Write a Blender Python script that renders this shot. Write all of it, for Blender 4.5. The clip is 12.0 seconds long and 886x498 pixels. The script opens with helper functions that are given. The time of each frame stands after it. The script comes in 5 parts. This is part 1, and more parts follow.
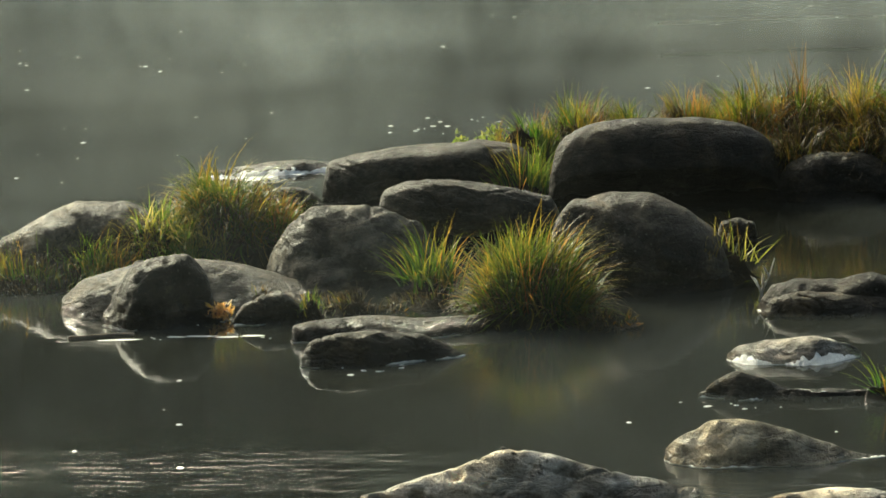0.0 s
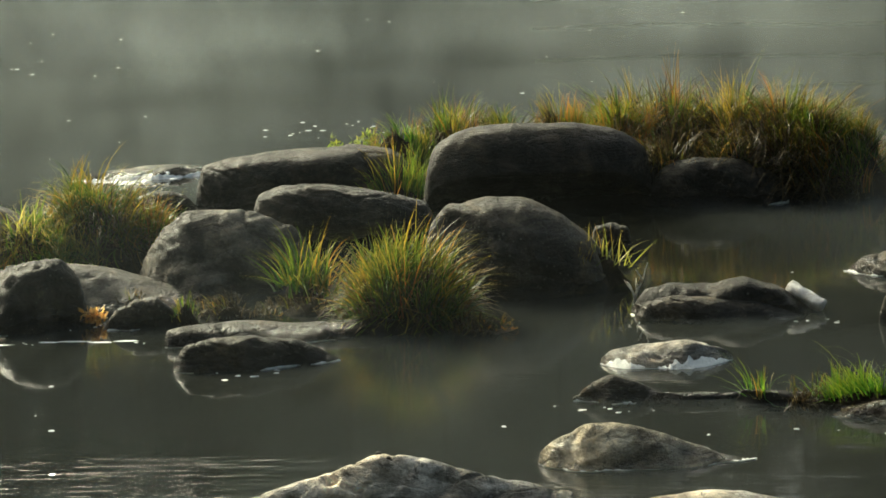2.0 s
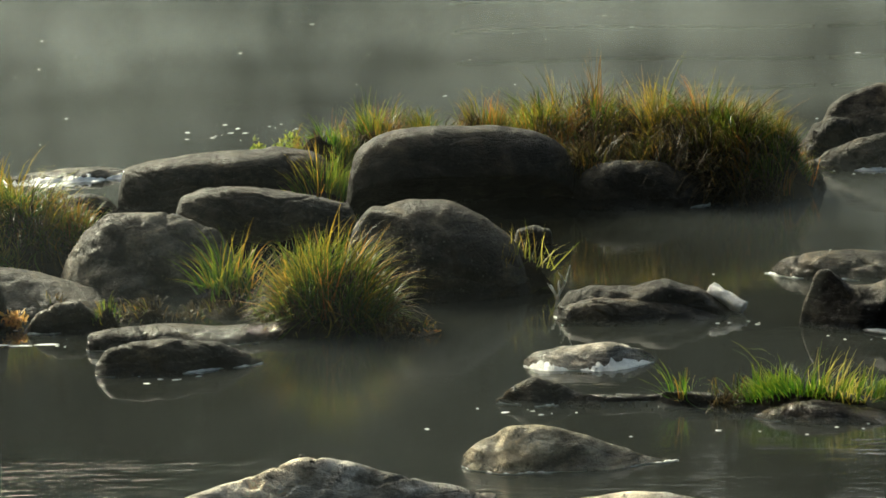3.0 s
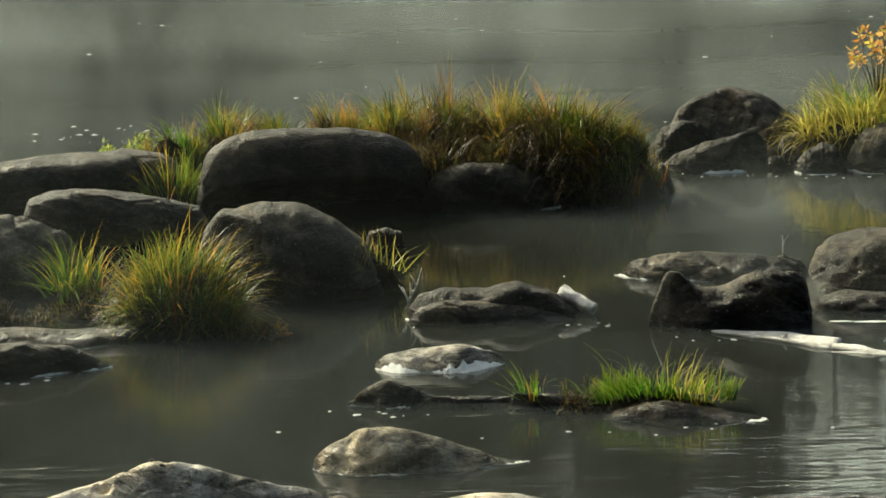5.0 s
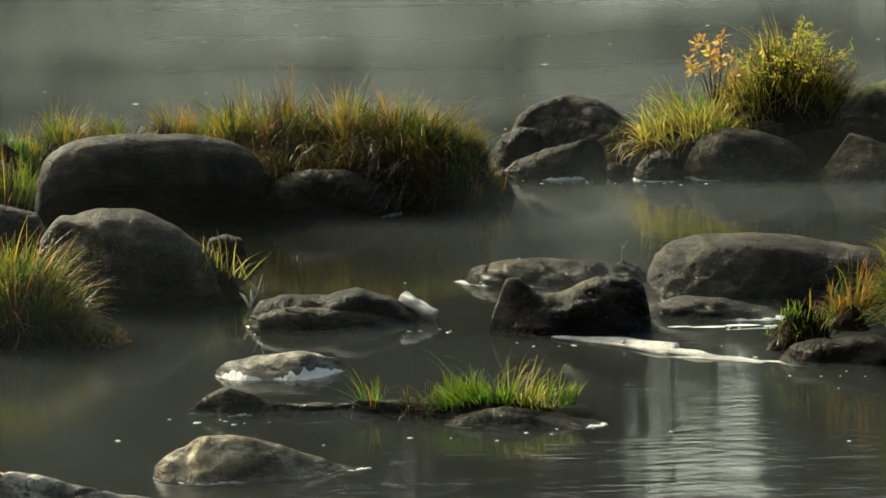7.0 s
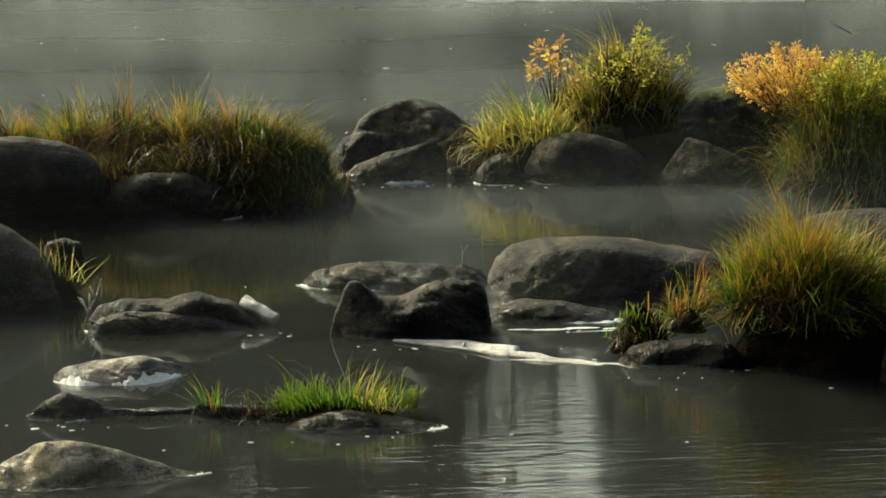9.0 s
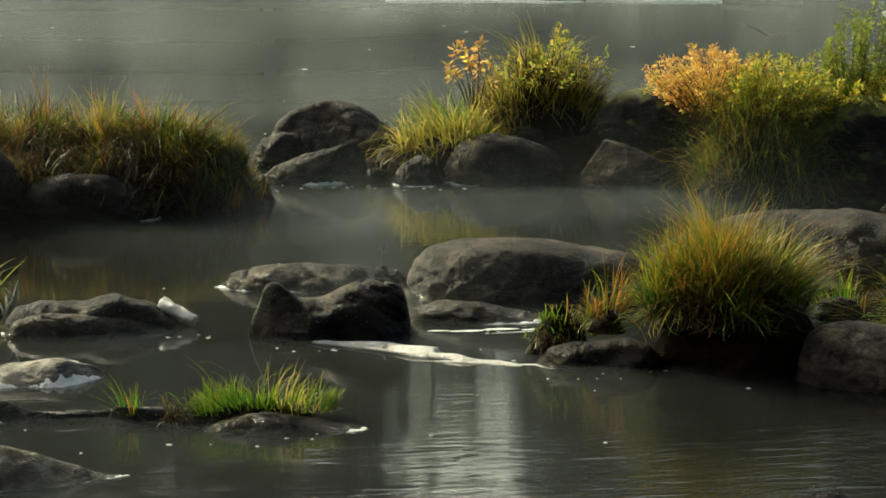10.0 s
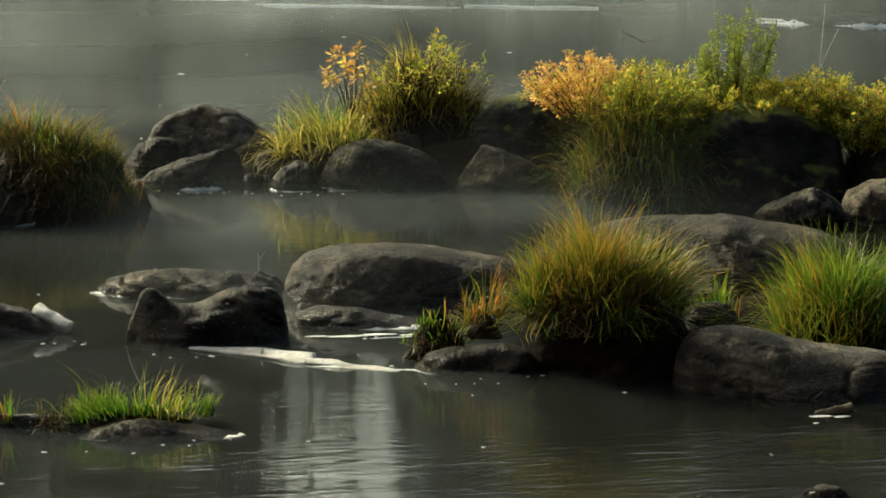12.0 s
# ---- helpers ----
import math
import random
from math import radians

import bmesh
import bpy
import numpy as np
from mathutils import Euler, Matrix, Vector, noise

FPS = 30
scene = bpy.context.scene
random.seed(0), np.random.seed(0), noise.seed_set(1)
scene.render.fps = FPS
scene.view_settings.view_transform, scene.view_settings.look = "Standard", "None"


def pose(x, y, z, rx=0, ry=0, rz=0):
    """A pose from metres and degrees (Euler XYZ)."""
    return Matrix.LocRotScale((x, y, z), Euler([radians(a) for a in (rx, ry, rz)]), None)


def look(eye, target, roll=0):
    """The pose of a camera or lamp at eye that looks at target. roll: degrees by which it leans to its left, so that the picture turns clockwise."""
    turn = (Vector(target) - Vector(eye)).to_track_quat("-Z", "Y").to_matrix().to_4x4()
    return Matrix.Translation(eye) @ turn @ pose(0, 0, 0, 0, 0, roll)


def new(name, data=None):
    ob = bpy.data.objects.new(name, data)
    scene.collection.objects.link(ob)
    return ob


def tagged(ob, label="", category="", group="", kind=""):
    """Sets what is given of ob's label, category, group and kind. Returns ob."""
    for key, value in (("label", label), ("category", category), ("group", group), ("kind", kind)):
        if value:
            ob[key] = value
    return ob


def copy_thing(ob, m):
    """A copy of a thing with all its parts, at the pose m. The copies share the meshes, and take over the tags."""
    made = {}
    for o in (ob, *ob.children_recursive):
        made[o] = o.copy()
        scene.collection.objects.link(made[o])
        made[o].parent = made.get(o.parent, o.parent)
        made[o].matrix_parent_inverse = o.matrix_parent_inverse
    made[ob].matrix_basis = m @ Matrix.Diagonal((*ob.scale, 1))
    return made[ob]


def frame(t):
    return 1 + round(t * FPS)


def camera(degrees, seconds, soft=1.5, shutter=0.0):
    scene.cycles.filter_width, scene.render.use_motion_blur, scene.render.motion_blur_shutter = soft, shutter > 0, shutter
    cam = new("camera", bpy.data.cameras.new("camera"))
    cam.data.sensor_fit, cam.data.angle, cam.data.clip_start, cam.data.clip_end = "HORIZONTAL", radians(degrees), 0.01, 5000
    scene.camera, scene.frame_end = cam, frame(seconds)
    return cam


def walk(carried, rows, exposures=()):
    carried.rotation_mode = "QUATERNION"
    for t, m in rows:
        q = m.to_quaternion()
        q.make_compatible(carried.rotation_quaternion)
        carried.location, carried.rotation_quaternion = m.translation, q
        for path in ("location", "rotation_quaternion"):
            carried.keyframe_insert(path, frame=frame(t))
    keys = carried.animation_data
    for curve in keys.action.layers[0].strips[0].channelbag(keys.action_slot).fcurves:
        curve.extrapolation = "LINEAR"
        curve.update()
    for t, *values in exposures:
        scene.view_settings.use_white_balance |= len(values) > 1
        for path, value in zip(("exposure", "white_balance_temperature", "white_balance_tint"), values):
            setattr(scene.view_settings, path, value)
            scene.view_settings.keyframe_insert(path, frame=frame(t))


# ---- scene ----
cam = camera(23.2, 12.0, soft=1.6)
EYE = (0.0, 0.0, 2.4)
TURNS = [
    (0.0, 79.103, 3.206, 10.936),
    (0.5, 79.100, 3.059, 10.261),
    (1.0, 79.094, 2.927, 9.432),
    (1.5, 79.092, 2.774, 8.589),
    (2.0, 79.061, 2.584, 7.676),
    (2.5, 79.035, 2.428, 6.720),
    (3.0, 79.047, 2.243, 5.658),
    (5.0, 78.984, 1.553, 1.777),
    (5.5, 78.984, 1.339, 0.784),
    (6.0, 78.998, 1.178, -0.229),
    (6.5, 79.030, 0.989, -1.327),
    (7.0, 79.075, 0.830, -2.379),
    (9.0, 79.136, 0.096, -6.534),
    (9.5, 79.147, -0.081, -7.571),
    (10.0, 79.174, -0.268, -8.648),
    (10.5, 79.206, -0.449, -9.644),
    (11.0, 79.238, -0.571, -10.519),
    (11.5, 79.278, -0.714, -11.223),
    (12.0, 79.345, -0.821, -11.845),
]
walk(cam, [(t, pose(*EYE, rx, ry, rz)) for t, rx, ry, rz in TURNS], [(0.0, 1.0, 6750, -5), (12.0, 0.76, 6900, -5)])

# ---- light ----
SUN_UP, SUN_LEFT = 31.0, 40.0
world = bpy.data.worlds.new("sky")
scene.world = world
world.use_nodes = True
wn = world.node_tree.nodes
sky = wn.new("ShaderNodeTexSky")
sky.sky_type, sky.sun_disc = "NISHITA", False
sky.dust_density = 7.0
sky.sun_elevation, sky.sun_rotation = radians(SUN_UP), radians(-SUN_LEFT)
world.node_tree.links.new(sky.outputs[0], wn["Background"].inputs[0])
wn["Background"].inputs[1].default_value = 0.15
sun = new("sun", bpy.data.lights.new("sun", "SUN"))
sun.data.energy, sun.data.angle, sun.data.color = 3.9, radians(2.5), (1.0, 0.92, 0.76)
a, e = radians(SUN_LEFT), radians(SUN_UP)
sun.matrix_world = look((-30 * math.sin(a) * math.cos(e), 30 * math.cos(a) * math.cos(e), 30 * math.sin(e)), (0, 0, 0))


# ---- materials ----
def material(name):
    m = bpy.data.materials.new(name)
    m.use_nodes = True
    n, l = m.node_tree.nodes, m.node_tree.links
    n.clear()
    out = n.new("ShaderNodeOutputMaterial")

    def node(kind, values=(), **props):
        made = n.new(kind)
        for key, value in props.items():
            setattr(made, key, value)
        for key, value in dict(values).items():
            if hasattr(value, "is_output"):
                l.new(value, made.inputs[key])
            else:
                made.inputs[key].default_value = value
        return made

    return m, node, out


def ramp(node, fac, *stops):
    r = node("ShaderNodeValToRGB", {0: fac})
    els = r.color_ramp.elements
    while len(els) < len(stops):
        els.new(0.5)
    for el, (p, c) in zip(els, stops):
        el.position, el.color = p, (*c, 1) if len(c) == 3 else c
    return r.outputs[0]


def grey(v):
    return (v, v, v)


def rock_material(name, dark, mid, pale, lichen, moss=0.0, mosscol=(0.05, 0.06, 0.015), stains=0.545, blotch=0.42):
    m, node, out = material(name)
    co = node("ShaderNodeTexCoord").outputs["Object"]
    pos = node("ShaderNodeNewGeometry")
    rnd = node("ShaderNodeObjectInfo").outputs["Random"]
    shift = node("ShaderNodeVectorMath", {0: co, 1: rnd}, operation="ADD").outputs[0]
    big = node("ShaderNodeTexNoise", {"Vector": shift, "Scale": 5.0, "Detail": 5.0, "Roughness": 0.62}).outputs[0]
    fine = node("ShaderNodeTexNoise", {"Vector": shift, "Scale": 60.0, "Detail": 4.0, "Roughness": 0.7}).outputs[0]
    strata = node("ShaderNodeMapping", {"Vector": shift, "Scale": (1.3, 1.8, 4.6), "Rotation": (0.5, 0.45, 0.3)}).outputs[0]
    lines = node("ShaderNodeTexNoise", {"Vector": strata, "Scale": 3.2, "Detail": 8.0, "Roughness": 0.68, "Distortion": 0.9}).outputs[0]
    base = ramp(node, big, (0.39, dark), (0.5, mid), (0.63, pale))
    base = node("ShaderNodeMix", {0: 0.85, 6: base, 7: ramp(node, lines, (0.38, grey(0.35)), (0.5, grey(0.95)), (0.63, grey(1.55)))},
                data_type="RGBA", blend_type="MULTIPLY").outputs[2]
    base = node("ShaderNodeMix", {0: 0.5, 6: base, 7: ramp(node, fine, (0.36, grey(0.5)), (0.64, grey(1.4)))},
                data_type="RGBA", blend_type="MULTIPLY").outputs[2]
    patch = node("ShaderNodeTexNoise", {"Vector": shift, "Scale": 2.3, "Detail": 3.0, "Roughness": 0.5, "Distortion": 0.8}).outputs[0]
    base = node("ShaderNodeMix", {0: 0.85, 6: base, 7: ramp(node, patch, (0.36, (blotch, blotch * 1.05, blotch * 1.1)), (0.5, (1.0, 0.97, 0.92)), (0.64, (1.7, 1.52, 1.26)))},
                data_type="RGBA", blend_type="MULTIPLY").outputs[2]
    vor = node("ShaderNodeTexVoronoi", {"Vector": shift, "Scale": 26.0, "Randomness": 1.0}).outputs["Distance"]
    spots = node("ShaderNodeMath", {0: vor, 1: big}, operation="MULTIPLY").outputs[0]
    spots = ramp(node, spots, (0.03, grey(1)), (0.09, grey(0)))
    spotfac = node("ShaderNodeMath", {0: spots, 1: 0.22}, operation="MULTIPLY").outputs[0]
    base = node("ShaderNodeMix", {0: spotfac, 6: base, 7: (*lichen, 1)}, data_type="RGBA").outputs[2]
    stain = node("ShaderNodeTexNoise", {"Vector": shift, "Scale": 11.0, "Detail": 6.0, "Roughness": 0.72, "Distortion": 0.5}).outputs[0]
    stainfac = node("ShaderNodeMath", {0: ramp(node, stain, (stains, grey(0)), (stains + 0.07, grey(1))), 1: 0.8}, operation="MULTIPLY").outputs[0]
    base = node("ShaderNodeMix", {0: stainfac, 6: base, 7: (0.022, 0.018, 0.012, 1)}, data_type="RGBA").outputs[2]
    up = node("ShaderNodeSeparateXYZ", {0: pos.outputs["Normal"]}).outputs[2]
    if moss:
        mn = node("ShaderNodeTexNoise", {"Vector": shift, "Scale": 9.0, "Detail": 5.0}).outputs[0]
        mn = node("ShaderNodeMath", {0: mn, 1: node("ShaderNodeMath", {0: up, 1: 0.65, 2: -0.38}, operation="MULTIPLY_ADD").outputs[0]}, operation="ADD").outputs[0]
        mf = node("ShaderNodeMath", {0: ramp(node, mn, (0.62 - 0.3 * moss, grey(0)), (0.75 - 0.3 * moss, grey(1))), 1: 0.9}, operation="MULTIPLY").outputs[0]
        base = node("ShaderNodeMix", {0: mf, 6: base, 7: (*mosscol, 1)}, data_type="RGBA").outputs[2]
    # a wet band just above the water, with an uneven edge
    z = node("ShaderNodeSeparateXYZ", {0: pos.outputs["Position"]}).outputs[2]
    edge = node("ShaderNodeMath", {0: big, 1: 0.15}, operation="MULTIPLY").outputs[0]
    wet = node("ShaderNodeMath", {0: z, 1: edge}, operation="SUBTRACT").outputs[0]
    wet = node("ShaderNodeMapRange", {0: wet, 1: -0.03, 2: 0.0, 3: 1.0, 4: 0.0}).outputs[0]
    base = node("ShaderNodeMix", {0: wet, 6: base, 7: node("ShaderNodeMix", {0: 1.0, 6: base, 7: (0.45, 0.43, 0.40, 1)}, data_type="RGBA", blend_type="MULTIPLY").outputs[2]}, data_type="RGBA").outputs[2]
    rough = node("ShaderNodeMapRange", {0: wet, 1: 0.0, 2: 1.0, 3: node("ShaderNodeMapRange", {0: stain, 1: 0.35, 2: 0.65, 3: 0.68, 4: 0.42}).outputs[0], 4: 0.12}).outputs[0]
    warp = node("ShaderNodeVectorMath", {0: shift, 1: node("ShaderNodeTexNoise", {"Vector": shift, "Scale": 2.0, "Detail": 3.0}).outputs[1]}, operation="ADD").outputs[0]
    seam = node("ShaderNodeTexVoronoi", {"Vector": node("ShaderNodeMapping", {"Vector": warp, "Scale": (1.0, 1.3, 2.6), "Rotation": (0.3, 0.4, 0)}).outputs[0], "Scale": 1.7}, feature="DISTANCE_TO_EDGE").outputs[0]
    seam = node("ShaderNodeMapRange", {0: seam, 1: 0.0, 2: 0.035, 3: -0.22, 4: 0.0}).outputs[0]
    low = node("ShaderNodeMath", {0: node("ShaderNodeMath", {0: lines, 1: 1.6}, operation="MULTIPLY").outputs[0], 1: seam}, operation="ADD").outputs[0]
    fine = node("ShaderNodeMath", {0: fine, 1: low}, operation="ADD").outputs[0]
    bumpy = node("ShaderNodeMath", {0: fine, 1: node("ShaderNodeMath", {0: big, 1: 1.5}, operation="MULTIPLY").outputs[0]}, operation="ADD").outputs[0]
    bump = node("ShaderNodeBump", {"Height": bumpy, "Strength": 0.9, "Distance": 0.018}).outputs[0]
    sh = node("ShaderNodeBsdfPrincipled", {"Base Color": base, "Roughness": rough, "Normal": bump, "Specular IOR Level": 0.16})
    m.node_tree.links.new(sh.outputs[0], out.inputs[0])
    return m


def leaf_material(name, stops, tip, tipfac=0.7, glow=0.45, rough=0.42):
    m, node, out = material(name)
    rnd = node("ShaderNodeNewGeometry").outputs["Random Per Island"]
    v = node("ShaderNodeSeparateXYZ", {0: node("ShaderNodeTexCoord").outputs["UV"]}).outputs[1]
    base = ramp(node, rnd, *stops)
    # yellow tips; the darker bases also stand in for shade among the blades
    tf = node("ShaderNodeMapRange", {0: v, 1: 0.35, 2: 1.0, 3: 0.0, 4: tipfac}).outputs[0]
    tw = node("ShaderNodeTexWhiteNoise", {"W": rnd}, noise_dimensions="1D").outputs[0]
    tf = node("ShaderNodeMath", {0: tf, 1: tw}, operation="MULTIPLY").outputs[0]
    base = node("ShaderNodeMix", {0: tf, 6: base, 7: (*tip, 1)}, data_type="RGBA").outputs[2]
    sh = node("ShaderNodeBsdfPrincipled", {"Base Color": base, "Roughness": rough, "Specular IOR Level": 0.22})
    tr = node("ShaderNodeBsdfTranslucent", {"Color": base})
    mix = node("ShaderNodeMixShader", {0: glow, 1: sh.outputs[0], 2: tr.outputs[0]})
    m.node_tree.links.new(mix.outputs[0], out.inputs[0])
    return m


def plain_material(name, c0, c1, scale=12.0, rough=0.8, bump=0.5, stretch=(1, 1, 1), dist=0.01, gloss=0.5):
    m, node, out = material(name)
    co = node("ShaderNodeTexCoord").outputs["Object"]
    co = node("ShaderNodeMapping", {"Vector": co, "Scale": stretch}).outputs[0]
    nz = node("ShaderNodeTexNoise", {"Vector": co, "Scale": scale, "Detail": 6.0, "Roughness": 0.65}).outputs[0]
    fine = node("ShaderNodeTexNoise", {"Vector": co, "Scale": scale * 7, "Detail": 4.0}).outputs[0]
    base = ramp(node, nz, (0.32, c0), (0.68, c1))
    base = node("ShaderNodeMix", {0: 0.5, 6: base, 7: ramp(node, fine, (0.3, grey(0.5)), (0.7, grey(1.3)))}, data_type="RGBA", blend_type="MULTIPLY").outputs[2]
    bp = node("ShaderNodeBump", {"Height": fine, "Strength": bump, "Distance": dist}).outputs[0]
    sh = node("ShaderNodeBsdfPrincipled", {"Base Color": base, "Roughness": rough, "Normal": bp, "Specular IOR Level": gloss})
    m.node_tree.links.new(sh.outputs[0], out.inputs[0])
    return m


def water_material():
    m, node, out = material("river_water")
    co = node("ShaderNodeTexCoord").outputs["Object"]
    flat = node("ShaderNodeMapping", {"Vector": co, "Scale": (0.55, 3.4, 1.0)}).outputs[0]
    swell = node("ShaderNodeTexNoise", {"Vector": flat, "Scale": 1.5, "Detail": 3.0, "Roughness": 0.5}).outputs[0]
    ripple = node("ShaderNodeTexNoise", {"Vector": flat, "Scale": 6.5, "Detail": 2.0, "Roughness": 0.5, "Distortion": 0.5}).outputs[0]
    # the open river beyond the stones runs rougher than the pool
    y = node("ShaderNodeSeparateXYZ", {0: co}).outputs[1]
    run = node("ShaderNodeMapRange", {0: y, 1: 13.0, 2: 19.0, 3: 0.05, 4: 0.09}).outputs[0]
    shallow = node("ShaderNodeMapRange", {0: y, 1: 7.2, 2: 9.3, 3: 0.26, 4: 0.0}).outputs[0]
    run = node("ShaderNodeMath", {0: run, 1: shallow}, operation="ADD").outputs[0]
    gust = node("ShaderNodeTexNoise", {"Vector": flat, "Scale": 0.5, "Detail": 2.0}).outputs[0]
    gust = node("ShaderNodeMapRange", {0: gust, 1: 0.45, 2: 0.65, 3: 0.8, 4: 2.6}).outputs[0]
    run = node("ShaderNodeMath", {0: run, 1: gust}, operation="MULTIPLY").outputs[0]
    hi = node("ShaderNodeMath", {0: ripple, 1: run}, operation="MULTIPLY").outputs[0]
    hi = node("ShaderNodeMath", {0: node("ShaderNodeMath", {0: swell, 1: 0.12}, operation="MULTIPLY").outputs[0], 1: hi}, operation="ADD").outputs[0]
    bump = node("ShaderNodeBump", {"Height": hi, "Strength": 0.3, "Distance": 0.026}).outputs[0]
    silt = node("ShaderNodeTexNoise", {"Vector": co, "Scale": 0.6, "Detail": 4.0}).outputs[0]
    base = ramp(node, silt, (0.35, (0.005, 0.0055, 0.004)), (0.7, (0.009, 0.0095, 0.007)))
    sh = node("ShaderNodeBsdfPrincipled", {"Base Color": base, "Roughness": 0.01, "IOR": 1.52, "Normal": bump})
    m.node_tree.links.new(sh.outputs[0], out.inputs[0])
    return m


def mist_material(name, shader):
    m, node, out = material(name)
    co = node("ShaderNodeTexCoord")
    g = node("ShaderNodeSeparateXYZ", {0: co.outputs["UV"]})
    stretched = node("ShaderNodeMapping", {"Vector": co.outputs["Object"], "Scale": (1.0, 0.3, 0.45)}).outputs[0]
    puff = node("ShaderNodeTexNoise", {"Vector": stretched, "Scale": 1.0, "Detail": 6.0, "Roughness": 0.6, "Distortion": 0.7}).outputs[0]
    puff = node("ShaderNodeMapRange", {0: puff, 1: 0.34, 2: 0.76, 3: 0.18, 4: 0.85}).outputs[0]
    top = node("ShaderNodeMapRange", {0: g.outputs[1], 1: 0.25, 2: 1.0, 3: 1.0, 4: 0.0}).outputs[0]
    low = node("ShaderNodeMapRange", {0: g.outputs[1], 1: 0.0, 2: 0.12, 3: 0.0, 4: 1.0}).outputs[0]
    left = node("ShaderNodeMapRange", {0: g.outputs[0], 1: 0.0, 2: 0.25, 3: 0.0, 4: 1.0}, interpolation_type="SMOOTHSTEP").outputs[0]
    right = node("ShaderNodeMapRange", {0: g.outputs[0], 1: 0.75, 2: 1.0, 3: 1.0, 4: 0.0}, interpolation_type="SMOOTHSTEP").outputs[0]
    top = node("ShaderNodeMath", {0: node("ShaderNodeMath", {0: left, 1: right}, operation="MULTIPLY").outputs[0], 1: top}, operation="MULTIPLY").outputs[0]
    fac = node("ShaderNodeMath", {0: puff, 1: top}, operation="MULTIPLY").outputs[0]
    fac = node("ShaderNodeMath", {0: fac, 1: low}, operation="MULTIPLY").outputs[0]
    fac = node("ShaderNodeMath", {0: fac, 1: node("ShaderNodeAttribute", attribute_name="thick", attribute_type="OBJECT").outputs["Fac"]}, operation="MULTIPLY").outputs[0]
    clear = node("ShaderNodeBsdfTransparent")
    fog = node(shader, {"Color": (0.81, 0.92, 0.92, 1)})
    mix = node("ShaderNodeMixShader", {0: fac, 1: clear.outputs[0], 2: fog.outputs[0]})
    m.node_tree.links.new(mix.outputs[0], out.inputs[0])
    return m


